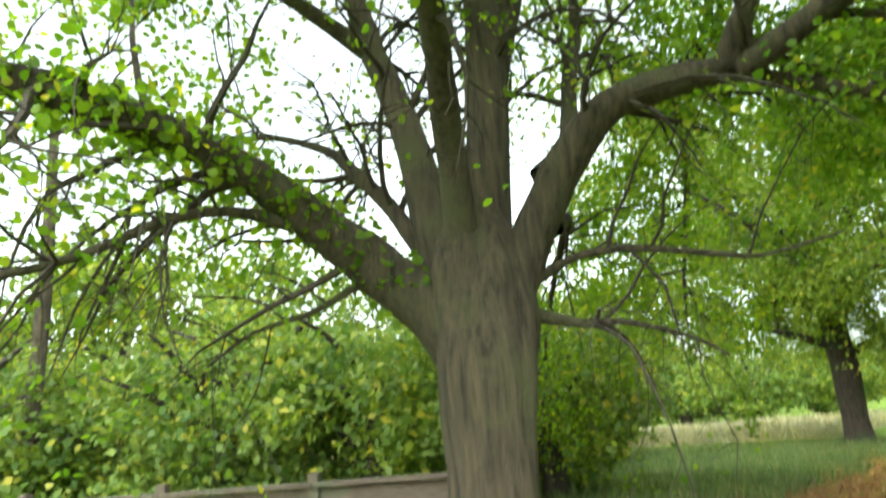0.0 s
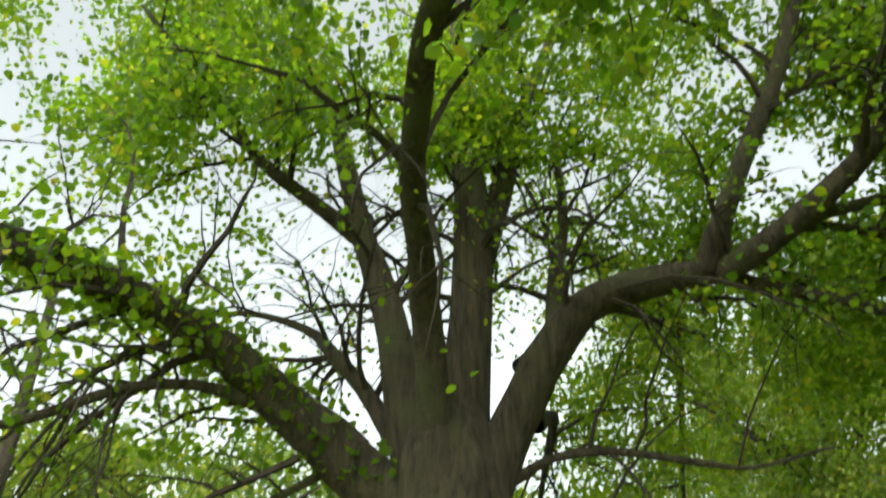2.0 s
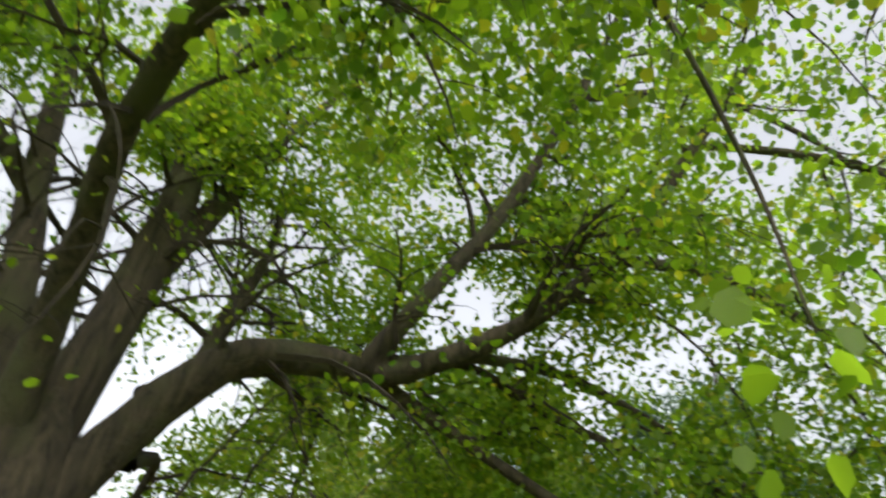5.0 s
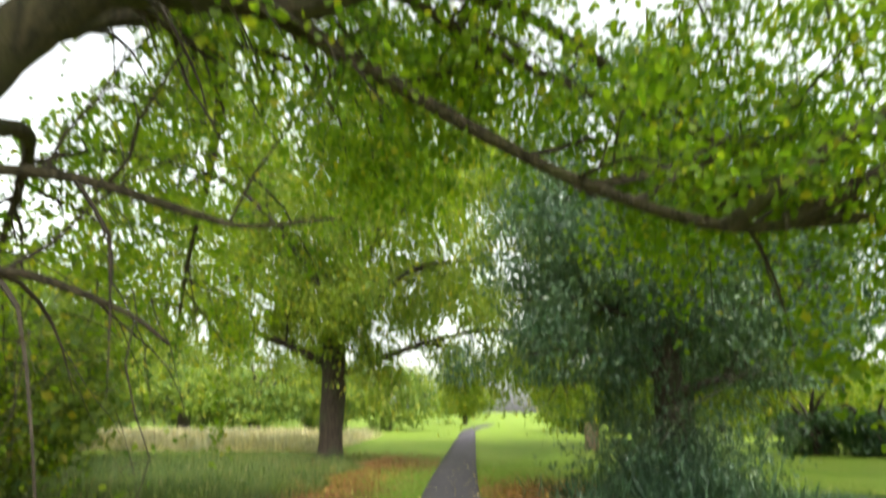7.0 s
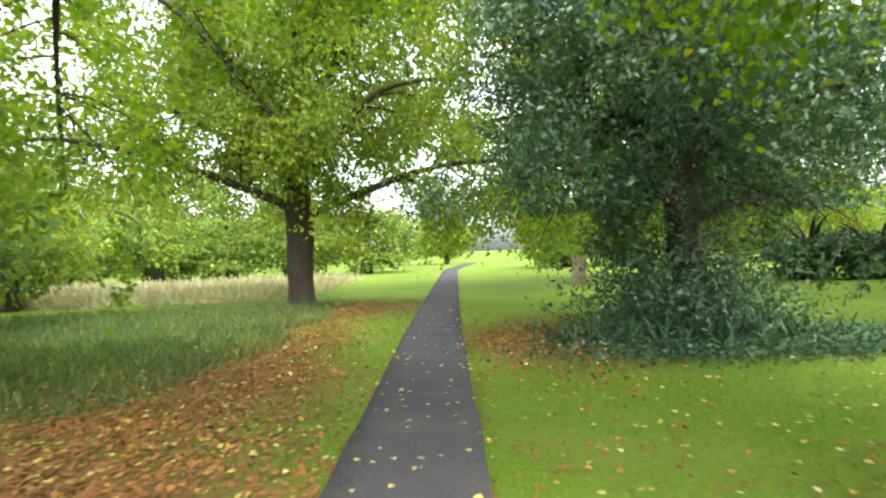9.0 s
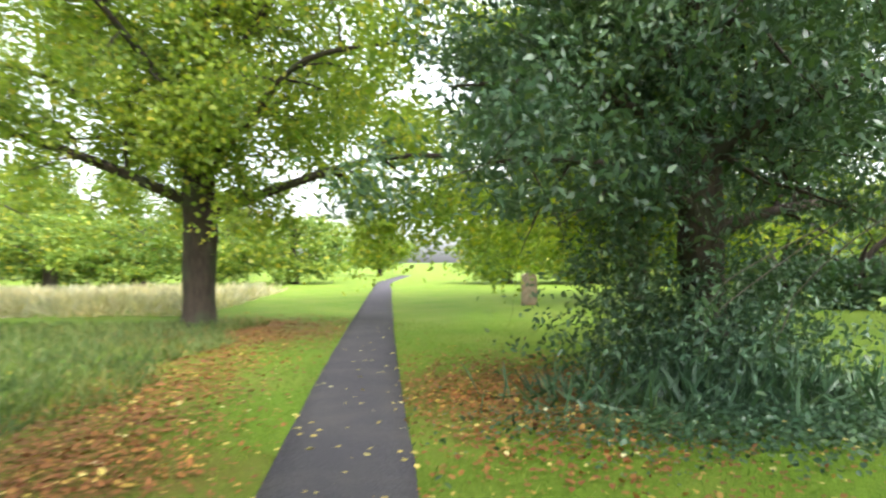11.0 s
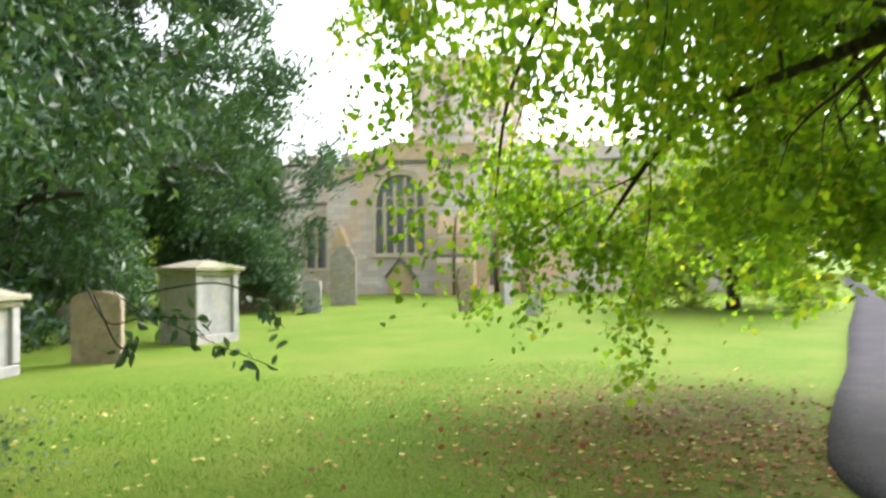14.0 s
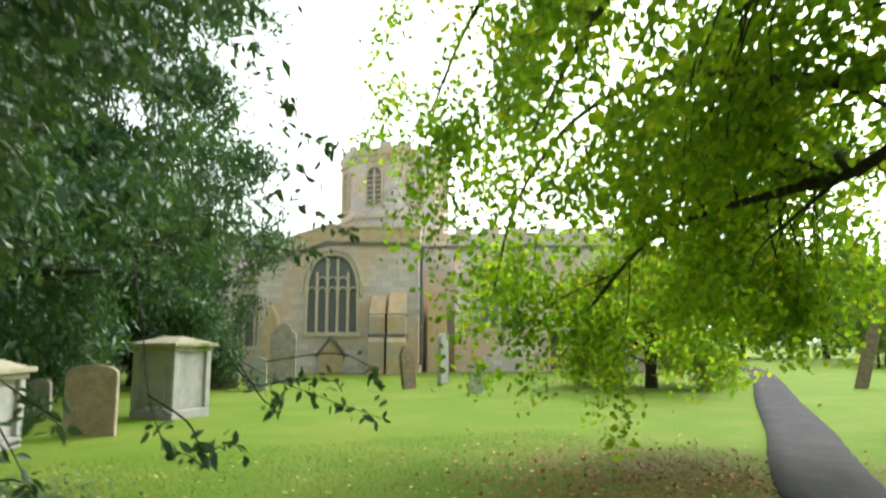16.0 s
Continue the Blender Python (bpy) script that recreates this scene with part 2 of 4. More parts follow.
def tube(line, sides, verts, faces, lumpy=0.0):
    """Adds a tapering tube along a line of (x, y, z, radius)."""
    base = len(verts)
    xyz, rad = line[:, :3], np.maximum(line[:, 3], 0.0015)
    tan = np.gradient(xyz, axis=0)
    tan /= np.linalg.norm(tan, axis=1)[:, None] + 1e-9
    ref = np.array([0.3, 0.2, 1.0]) if abs(tan[0][2]) < 0.8 else np.array([1.0, 0.3, 0.1])
    for i in range(len(line)):
        a = np.cross(tan[i], ref)
        a /= np.linalg.norm(a) + 1e-9
        b = np.cross(tan[i], a)
        for k in range(sides):
            w = 2 * math.pi * k / sides
            r = rad[i]
            if lumpy:
                c = xyz[i] + (a * math.cos(w) + b * math.sin(w)) * r
                r *= 1 + lumpy * (noise.noise(Vector((c[0] * 2.2, c[1] * 2.2, c[2] * 0.7))) + 0.55 * noise.noise(Vector((c[0] * 9, c[1] * 9, c[2] * 0.9))))
            verts.append(tuple(xyz[i] + (a * math.cos(w) + b * math.sin(w)) * r))
    for i in range(len(line) - 1):
        for k in range(sides):
            k2 = (k + 1) % sides
            faces.append((base + i * sides + k, base + i * sides + k2, base + (i + 1) * sides + k2, base + (i + 1) * sides + k))
    faces.append(tuple(base + (len(line) - 1) * sides + k for k in range(sides)))


LEAF_ROUND = np.array([(0, 0, 0), (-0.42, 0.22, 0.07), (-0.36, 0.68, 0.06), (0, 1.0, -0.08), (0.36, 0.68, 0.06), (0.42, 0.22, 0.07)])
LEAF_NARROW = np.array([(0, 0, 0), (-0.2, 0.3, 0.05), (-0.19, 0.65, 0.04), (0, 1.0, -0.1), (0.19, 0.65, 0.04), (0.2, 0.3, 0.05)])
LEAF_PLAIN = np.array([(0, 0, 0), (-0.36, 0.45, 0.08), (0, 1.0, -0.08), (0.36, 0.45, 0.08)])
LEAF_SLIM = np.array([(0, 0, 0), (-0.2, 0.45, 0.06), (0, 1.0, -0.08), (0.2, 0.45, 0.06)])
LEAF_NEEDLE = np.array([(0, 0, 0), (-0.13, 0.45, 0.03), (0, 1.0, -0.1), (0.13, 0.45, 0.03)])


def leaf_mesh(name, at, size, mat, rng, shape=LEAF_ROUND, hang=0.5, flat=0.0, spread=0.35):
    """Leaves at the places given, each turned its own way; hang: how far the tips point down; flat: how level they lie."""
    n = len(at)
    tip = rng.normal(size=(n, 3))
    tip[:, 2] = tip[:, 2] * (1 - flat) - hang * 1.3
    tip /= np.linalg.norm(tip, axis=1)[:, None]
    up = rng.normal(size=(n, 3)) * (0.9 - 0.8 * flat) + np.array([0, 0, 0.6 + 2 * flat])
    side = np.cross(tip, up)
    side /= np.linalg.norm(side, axis=1)[:, None] + 1e-9
    nor = np.cross(side, tip)
    s = size * (1 + spread * rng.uniform(-1, 1, n))[:, None, None]
    k = len(shape)
    v = at[:, None, :] + s * (shape[None, :, 0:1] * side[:, None] + shape[None, :, 1:2] * tip[:, None] + shape[None, :, 2:3] * nor[:, None])
    me = bpy.data.meshes.new(name)
    me.vertices.add(n * k)
    me.vertices.foreach_set("co", v.reshape(-1).astype(np.float32))
    quads = np.array([[0, 1, 2, 3], [0, 3, 4, 5]]) if k == 6 else np.array([[0, 1, 2, 3]])
    idx = (np.arange(n)[:, None, None] * k + quads[None]).reshape(-1)
    me.loops.add(len(idx))
    me.loops.foreach_set("vertex_index", idx.astype(np.int32))
    me.polygons.add(len(quads) * n)
    me.polygons.foreach_set("loop_start", np.arange(0, 4 * len(quads) * n, 4, dtype=np.int32))
    me.materials.append(mat)
    me.update(calc_edges=True)
    me.validate()
    return me


def unit(v):
    return v / (np.linalg.norm(v) + 1e-9)


def grow(line, count, length, droop, level, twigs, anchors, rng, sub=6, start=0.25, out=0.9):
    """Side branches along a line; the last ones carry the leaves."""
    for _ in range(count):
        f = rng.uniform(start, 1.0) * (len(line) - 1)
        i = int(min(f, len(line) - 2))
        p = line[i] + (line[i + 1] - line[i]) * (f - i)
        tan = unit(line[i + 1][:3] - line[i][:3])
        perp = rng.normal(size=3)
        perp -= tan * (perp @ tan)
        way = unit(tan * 0.55 + unit(perp) * out + np.array([0, 0, 0.15]))
        ln = length * rng.uniform(0.55, 1.25)
        r0 = min(p[3] * 0.5, 0.012 + 0.016 * ln)
        q = p[:3].copy()
        pts = [[*q, r0]]
        for s in range(6):
            way = unit(way + rng.normal(size=3) * 0.17 + np.array([0, 0, -droop * (0.1 + 0.06 * s)]))
            q = q + way * ln / 6
            pts.append([*q, r0 * (1 - (s + 1) / 6.6)])
        pts = np.array(pts)
        twigs.append(pts)
        if level > 1:
            grow(pts, sub, length * 0.5, droop * 1.2, level - 1, twigs, anchors, rng, sub, 0.2, out)
        else:
            anchors.append(pts[1:, :3])


def leaf_places(anchors, per, off, rng):
    a = np.concatenate(anchors)
    a = np.repeat(a, per, axis=0)
    return a + rng.normal(size=a.shape) * off


def twig_mesh(twigs, mat, sides=4):
    v, f = [], []
    for t in twigs:
        tube(t, sides if t[0][3] > 0.012 else 3, v, f)
    return mesh_from("twigs", v, f, mat)


def clear_of_walk(p, gap=1.5):
    """Leaves keep clear of the walker's way."""
    way = np.array([(0.25, 2.0, 1.5), (0.2, 10.8, 1.5), (-0.4, 12.8, 1.5), (-1.3, 14.8, 1.5)])
    keep = np.ones(len(p), bool)
    for s, e in zip(way[:-1], way[1:]):
        t = np.clip(((p - s) @ (e - s)) / ((e - s) @ (e - s)), 0, 1)
        keep &= np.linalg.norm(p - (s + t[:, None] * (e - s)), axis=1) > gap
    return p[keep]


def bare_within(p):
    """The old lime is bare inside its canopy: few leaves near the bole, beneath the boughs and low over the path."""
    p = clear_of_walk(p, 2.2)
    g = np.random.default_rng(5)
    u = g.uniform(size=len(p))
    s, e = np.array([0.2, 2.4]), np.array([-3.8, 7.6])
    t = np.clip(((p[:, :2] - s) @ (e - s)) / ((e - s) @ (e - s)), 0, 1.15)
    off = np.linalg.norm(p[:, :2] - (s + t[:, None] * (e - s)), axis=1)
    far = np.linalg.norm(p[:, :2] - s, axis=1)
    chance = np.ones(len(p))
    inside = (off < 2.0) & (p[:, 2] < 2.4 + 0.62 * far)
    chance[inside] = 0.1
    chance[(p[:, 0] < -1.2) & (p[:, 1] < 7.5) & (p[:, 2] < 6.0)] *= 0.3
    low = (p[:, 2] < 2.9) & (p[:, 0] < 3.0)
    chance[low & (p[:, 1] < 10.5)] *= 0.12
    chance[low & (p[:, 1] >= 10.5)] *= 0.8
    chance[(p[:, 0] > 0.8) & (p[:, 1] < 8.2) & (p[:, 2] > 4.2)] *= 0.45
    chance[(p[:, 0] > 0.8) & (p[:, 1] > np.minimum(12.3 - 0.09 * p[:, 0], 14.5 - 0.31 * (p[:, 0] + 1.2)))] = 0
    chance[(p[:, 2] < 4.4) & (p[:, 0] < -0.4)] *= 0.45
    chance[(p[:, 0] > -2.6) & (p[:, 0] < 0.9) & (p[:, 1] > 6.2) & (p[:, 1] < 8.8) & (p[:, 2] < 5.9)] *= 0.22
    chance[(p[:, 0] > 2.0) & (p[:, 2] > 2.4)] *= 0.8
    return p[u < chance]


# ---------------------------------------------------------------- ground and path
def ground_sheet():
    xs = np.concatenate([[-900, -300, -120, -70], np.arange(-45, 60.1, 1.5), [75, 120, 300, 900]])
    ys = np.concatenate([[-900, -300, -120, -70], np.arange(-45, 75.1, 1.5), [95, 140, 300, 900]])
    verts = [(x, y, 0.04 * noise.noise(Vector((x * 0.15, y * 0.15, 0))) - 0.03) for y in ys for x in xs]
    w = len(xs)
    faces = [(j * w + i, j * w + i + 1, (j + 1) * w + i + 1, (j + 1) * w + i) for j in range(len(ys) - 1) for i in range(w - 1)]
    ob = new("ground", mesh_from("ground", verts, faces, TURF, True))
    return tagged(ob, "mown churchyard grass with brown fallen leaves under trees", "grass", "", "structure")


def path_strip(name, centre, width, label):
    line = spline([(x, y, 0, 0) for x, y in centre], 14)
    verts, faces = [], []
    for i, p in enumerate(line):
        t = unit(line[min(i + 1, len(line) - 1)][:2] - line[max(i - 1, 0)][:2])
        n = np.array([t[1], -t[0]])
        for s, z in ((-1.04, -0.05), (-1, 0.022), (-0.5, 0.032), (0, 0.036), (0.5, 0.032), (1, 0.022), (1.04, -0.05)):
            edge = 0.035 * noise.noise(Vector((p[0] * 1.7, p[1] * 1.7, s * 3))) if abs(s) >= 1 else 0
            q = p[:2] + n * (s * width / 2 + math.copysign(edge, s))
            verts.append((q[0], q[1], z))
    for i in range(len(line) - 1):
        for k in range(6):
            faces.append((i * 7 + k, i * 7 + k + 1, (i + 1) * 7 + k + 1, (i + 1) * 7 + k))
    ob = new(name, mesh_from(name, verts, faces, ASPHALT, True))
    return tagged(ob, label, "path", "", "structure")


ground_sheet()
path_strip("pavement", [(-0.1, -6), (-0.1, 0), (-0.1, 10), (-0.1, 20), (0.0, 30), (0.2, 45), (0.6, 62), (3, 85)], 1.02, "narrow grey asphalt churchyard path")
BRANCH_WAY = [(-0.1, 5.4), (0.35, 7.2), (1.25, 8.2), (2.2, 8.6), (3.15, 8.2), (5.0, 6.05), (6.8, 3.8), (10.9, -1.0), (17.2, -8.6), (24, -16.4), (34.3, -27.2), (48.7, -45.4)]
branch = path_strip("pavement_branch", BRANCH_WAY, 1.0,
                    "grey asphalt path curving across the grass")
branch.location.z = 0.006


# ---------------------------------------------------------------- trees
def build_tree(name, base, label, trunk, limbs, leaf, rng, counts, droop, per, off, size, bark=BARK, shape=LEAF_ROUND, hang=0.5, category="tree", clip=None, twig_length=2.0, sides=18, start=0.25):
    """trunk and limbs are lists of (x, y, z, radius) from the tree's base."""
    tree = thing(name, Matrix.Translation(base), label, category)
    v, f = [], []
    tube(spline(trunk, 12), sides * 2 + 10, v, f, 0.22)
    part("trunk", mesh_from("trunk", v, f, bark, True), bark, tree)
    twigs, anchors = [], []
    for pts in limbs:
        line = spline(pts, 6)
        v, f = [], []
        tube(line, sides if pts[0][3] > 0.1 else 8, v, f, 0.14)
        part("limb", mesh_from("limb", v, f, bark, True), bark, tree)
        n = counts[0] if pts[0][3] > 0.07 else max(3, counts[0] // 2)
        grow(line, n, twig_length, droop, 2, twigs, anchors, rng, counts[1], start)
    if clip:
        twigs = [t for t in twigs if len(clear_of_walk(t[:, :3] + np.array(base), 1.8)) == len(t)]
    tagged(part("branchwork", twig_mesh(twigs, TWIG), TWIG, tree, "thin dark twigs"), kind="stuff")
    places = leaf_places(anchors, per, off, rng)
    if clip:
        places = clip(places + np.array(base)) - np.array(base)
    part("crown", leaf_mesh("crown", places, size, leaf, rng, shape, hang), leaf, tree)
    return tree


rng = np.random.default_rng(7)
OX, OY = -3.7, 7.4
BOUGHS = []


def limb(note, *pts):
    BOUGHS.append([(x - OX, y - OY, z, r) for x, y, z, r in pts])


limb("light upright stem", (-3.8, 7.7, 2.9, 0.3), (-3.7, 7.75, 3.8, 0.26), (-3.6, 7.8, 4.8, 0.22), (-3.55, 7.8, 6.1, 0.19), (-3.8, 7.9, 7.3, 0.15), (-4.0, 8.1, 8.7, 0.1), (-3.9, 8.4, 11.1, 0.05))
limb("light stem leaning aside", (-3.6, 7.75, 4.7, 0.16), (-3.4, 8.1, 6.0, 0.14), (-3.3, 8.4, 7.0, 0.12), (-3.0, 8.8, 8.5, 0.08), (-2.2, 9.3, 10.5, 0.04))
limb("dark limb arching overhead", (-3.75, 7.35, 3.2, 0.17), (-3.5, 6.95, 4.1, 0.14), (-3.15, 6.45, 4.55, 0.125), (-2.75, 5.9, 4.85, 0.115), (-2.35, 5.5, 5.05, 0.11), (-1.9, 5.1, 5.25, 0.105), (-1.5, 4.9, 5.35, 0.1), (-0.6, 4.8, 5.45, 0.08), (0.5, 4.7, 5.6, 0.05), (1.6, 4.8, 5.8, 0.02))
limb("dark fork", (-1.6, 4.95, 5.3, 0.075), (-1.6, 4.6, 5.6, 0.06), (-1.6, 4.3, 6.2, 0.04), (-1.4, 3.8, 7.0, 0.02))
limb("upright limb", (-4.0, 7.5, 2.8, 0.24), (-4.15, 7.4, 3.6, 0.22), (-4.25, 7.3, 4.3, 0.19), (-4.4, 7.2, 5.0, 0.165), (-4.6, 7.1, 5.7, 0.14), (-4.8, 7.0, 6.6, 0.12), (-5.0, 6.9, 7.5, 0.1), (-5.3, 6.7, 8.5, 0.07), (-5.6, 6.2, 10.2, 0.03))
limb("forked side limb", (-4.6, 7.1, 5.6, 0.11), (-4.9, 6.6, 6.0, 0.09), (-5.2, 6.1, 6.4, 0.08), (-5.5, 5.7, 7.0, 0.065), (-5.7, 5.4, 7.5, 0.05), (-6.0, 4.6, 8.4, 0.03))
limb("thin side limb", (-4.15, 7.5, 2.9, 0.13), (-4.4, 7.4, 3.4, 0.1), (-4.7, 7.3, 3.9, 0.09), (-5.0, 7.15, 4.3, 0.08), (-5.4, 7.1, 4.7, 0.06), (-6.0, 6.8, 5.0, 0.04), (-6.6, 6.5, 5.1, 0.025))
limb("heavy spreading bough", (-3.8, 7.5, 1.9, 0.3), (-4.1, 7.25, 2.55, 0.29), (-4.4, 6.8, 3.05, 0.25), (-4.6, 6.3, 3.42, 0.21), (-4.7, 5.7, 3.78, 0.17), (-4.75, 5.1, 4.0, 0.15), (-4.8, 4.5, 4.1, 0.14), (-4.8, 3.9, 4.15, 0.13), (-4.95, 3.3, 4.2, 0.11), (-5.1, 2.2, 4.4, 0.07))
limb("low side branch", (-4.65, 6.2, 3.4, 0.08), (-4.8, 5.5, 3.5, 0.05), (-4.9, 4.9, 3.35, 0.045), (-5.0, 4.3, 3.0, 0.04), (-5.0, 3.7, 2.75, 0.03), (-5.1, 2.8, 2.5, 0.015))
limb("low bare branch", (-4.5, 6.8, 3.0, 0.05), (-4.9, 6.4, 2.7, 0.03), (-5.2, 5.9, 2.5, 0.02), (-5.3, 5.5, 2.2, 0.012))
limb("spreading bough over the path", (-3.6, 7.7, 2.6, 0.27), (-3.3, 7.9, 3.3, 0.23), (-2.9, 8.0, 3.95, 0.2), (-2.4, 8.15, 4.45, 0.175), (-1.8, 8.5, 4.62, 0.155), (-1.2, 8.75, 4.66, 0.135), (-0.5, 8.75, 4.9, 0.12), (0.3, 8.7, 5.35, 0.1), (1.2, 8.4, 6.1, 0.085), (1.9, 7.9, 7.0, 0.06), (2.6, 7.4, 8.0, 0.03))
limb("rising fork", (-1.4, 8.65, 4.65, 0.12), (-0.8, 8.5, 5.5, 0.1), (-0.1, 8.4, 6.5, 0.08), (0.7, 7.9, 7.8, 0.06), (1.2, 7.6, 9.0, 0.03))
limb("level side limb", (-1.0, 8.75, 4.75, 0.07), (-0.4, 9.0, 4.9, 0.05), (0.4, 9.4, 4.6, 0.045), (1.4, 9.9, 4.4, 0.035), (2.8, 10.3, 4.0, 0.02))
limb("drooping bough", (-1.5, 8.65, 4.65, 0.1), (-1.2, 9.0, 4.6, 0.08), (-0.6, 9.2, 4.3, 0.07), (0.3, 9.35, 3.8, 0.06), (1.2, 9.3, 3.3, 0.055), (2.2, 9.1, 2.9, 0.05), (3.2, 8.9, 2.9, 0.042), (4.6, 9.0, 2.7, 0.03), (6.0, 9.0, 1.8, 0.015))
limb("long bough toward the grass", (1.2, 9.3, 3.3, 0.05), (2.2, 9.6, 3.6, 0.045), (3.4, 9.9, 4.0, 0.04), (4.6, 10.1, 3.9, 0.03), (5.8, 10.1, 3.2, 0.02), (6.7, 9.9, 2.2, 0.01))
limb("high bough over the path", (1.0, 8.5, 5.95, 0.07), (2.3, 9.4, 6.4, 0.06), (3.8, 10.3, 6.2, 0.045), (5.2, 10.9, 5.4, 0.03), (6.2, 11.1, 4.3, 0.012))
limb("side bough", (1.9, 7.9, 7.0, 0.05), (3.0, 7.9, 6.8, 0.045), (4.4, 7.7, 6.0, 0.035), (5.6, 7.3, 4.9, 0.025), (6.4, 6.9, 3.6, 0.01))
limb("near curtain", (2.6, 9.0, 2.9, 0.075), (3.5, 8.3, 3.3, 0.05), (4.2, 7.4, 3.3, 0.035), (4.8, 6.6, 2.8, 0.02), (5.3, 5.9, 2.1, 0.008))
limb("near bough", (2.2, 9.1, 2.9, 0.075), (3.2, 8.2, 3.6, 0.04), (4.2, 7.3, 4.0, 0.03), (5.2, 6.2, 3.6, 0.02), (5.8, 5.4, 2.9, 0.01))
limb("canopy limb", (0.5, 4.7, 5.6, 0.05), (1.8, 5.2, 6.4, 0.05), (3.2, 5.8, 6.8, 0.035), (4.6, 6.2, 6.4, 0.015))
limb("canopy limb", (-1.6, 4.3, 6.2, 0.06), (-2.3, 3.2, 7.4, 0.05), (-3.0, 1.8, 8.0, 0.03), (-3.6, 0.6, 8.2, 0.012))
limb("canopy limb", (-1.4, 3.8, 7.0, 0.05), (0.2, 3.6, 7.9, 0.045), (1.8, 3.6, 8.2, 0.03), (3.4, 4.0, 8.0, 0.012))
limb("canopy limb", (-4.0, 8.2, 9.2, 0.07), (-2.4, 7.6, 10.4, 0.06), (-0.6, 7.0, 10.8, 0.04), (1.4, 6.6, 10.4, 0.015))
limb("canopy limb", (-5.3, 6.7, 8.5, 0.06), (-6.4, 5.2, 9.4, 0.05), (-7.2, 3.6, 9.4, 0.03), (-7.6, 2.2, 9.0, 0.012))
limb("canopy limb", (0.7, 7.9, 7.8, 0.06), (2.4, 8.6, 8.6, 0.05), (4.2, 9.4, 8.2, 0.035), (5.6, 10.0, 6.9, 0.015))
limb("canopy limb", (-0.1, 8.4, 6.5, 0.06), (1.0, 9.5, 7.4, 0.05), (2.6, 10.4, 7.2, 0.035), (4.2, 10.8, 6.2, 0.015))
limb("hanging shoot", (0.5, 4.7, 5.6, 0.03), (0.9, 4.7, 4.6, 0.018), (1.1, 4.6, 3.4, 0.01), (1.15, 4.5, 2.6, 0.005))
limb("low level branch", (-3.3, 7.9, 2.85, 0.06), (-2.9, 8.0, 3.0, 0.045), (-2.4, 8.2, 3.0, 0.04), (-1.7, 8.3, 2.8, 0.03), (-1.3, 8.3, 2.7, 0.022), (-0.7, 8.3, 2.75, 0.012))
limb("low broken branch", (-3.35, 7.75, 2.5, 0.07), (-2.9, 8.0, 2.35, 0.05), (-2.5, 8.0, 2.3, 0.03), (-2.0, 8.2, 2.1, 0.02), (-1.7, 8.2, 1.9, 0.012))
limb("back stem", (-3.3, 8.2, 3.6, 0.12), (-3.15, 8.6, 4.4, 0.1), (-3.1, 8.8, 5.3, 0.09), (-3.1, 9.2, 6.4, 0.07), (-3.3, 9.6, 8.2, 0.04))
limb("back bough", (-3.3, 8.2, 4.0, 0.13), (-2.8, 9.4, 5.0, 0.11), (-2.6, 10.8, 5.3, 0.08), (-3.2, 12.4, 4.8, 0.05), (-4.0, 13.8, 3.6, 0.03), (-4.4, 14.6, 2.4, 0.012))
limb("back bough", (-2.8, 9.4, 5.0, 0.08), (-2.0, 11.0, 6.0, 0.07), (-1.2, 12.6, 6.0, 0.05), (-0.6, 14.2, 5.2, 0.02))
limb("back bough", (-0.5, 8.75, 4.9, 0.07), (0.6, 9.7, 5.2, 0.06), (1.8, 10.6, 5.0, 0.045), (3.0, 11.0, 4.3, 0.03), (4.0, 11.1, 3.4, 0.012))
limb("low back branch", (-3.2, 8.2, 3.4, 0.09), (-3.8, 9.6, 3.9, 0.07), (-4.8, 11.0, 3.8, 0.05), (-6.0, 12.4, 3.0, 0.03), (-6.8, 13.4, 2.0, 0.012))
BOLE = [(0.05, -0.1, -0.15, 0.62), (0.08, -0.1, 0.25, 0.5), (0.1, -0.12, 0.8, 0.42), (0.05, -0.05, 1.4, 0.42), (0.0, 0.0, 2.0, 0.47), (-0.05, 0.12, 2.6, 0.5), (-0.08, 0.22, 3.2, 0.42), (-0.08, 0.3, 3.7, 0.26)]
old_lime = build_tree("lime_tree", (OX, OY, 0), "old lime tree with many spreading limbs and green-yellow leaves", BOLE, BOUGHS, LIME_LEAF, rng, (18, 8), 0.66, 13, 0.13, 0.072, clip=bare_within)
hang_rng = random.Random(8)
hung = []
for k in range(22):
    x, y, z = 1.8 + 0.2 * k + hang_rng.uniform(-0.3, 0.3) - OX, 9.7 - 0.11 * k + hang_rng.uniform(-0.9, 0.9) - OY, 4.9 + hang_rng.uniform(-0.6, 1.0)
    a, b, c = hang_rng.uniform(0.2, 0.7), hang_rng.uniform(0.4, 1.1), hang_rng.uniform(1.4, 2.4)
    shoot = spline([(x - a * 0.6, y - b * 0.6, z + 0.2, 0.02), (x, y, z, 0.016), (x + a * 0.5, y + b * 0.45, z - c * 0.25, 0.012), (x + a * 0.9, y + b * 0.8, z - c * 0.62, 0.008), (x + a, y + b, z - c, 0.003)], 5)
    v, f = [], []
    tube(shoot, 5, v, f)
    part("hanging_shoot", mesh_from("hanging_shoot", v, f, TWIG, True), TWIG, old_lime)
    hung.append(np.repeat(shoot[8:, :3], 5, axis=0))
hung = np.concatenate(hung)
part("shoot_leaves", leaf_mesh("shoot_leaves", hung + rng.normal(size=hung.shape) * 0.09, 0.07, LIME_LEAF, rng, LEAF_ROUND, 0.6), LIME_LEAF, old_lime)
bough = spline(BOUGHS[7], 10)[14:]
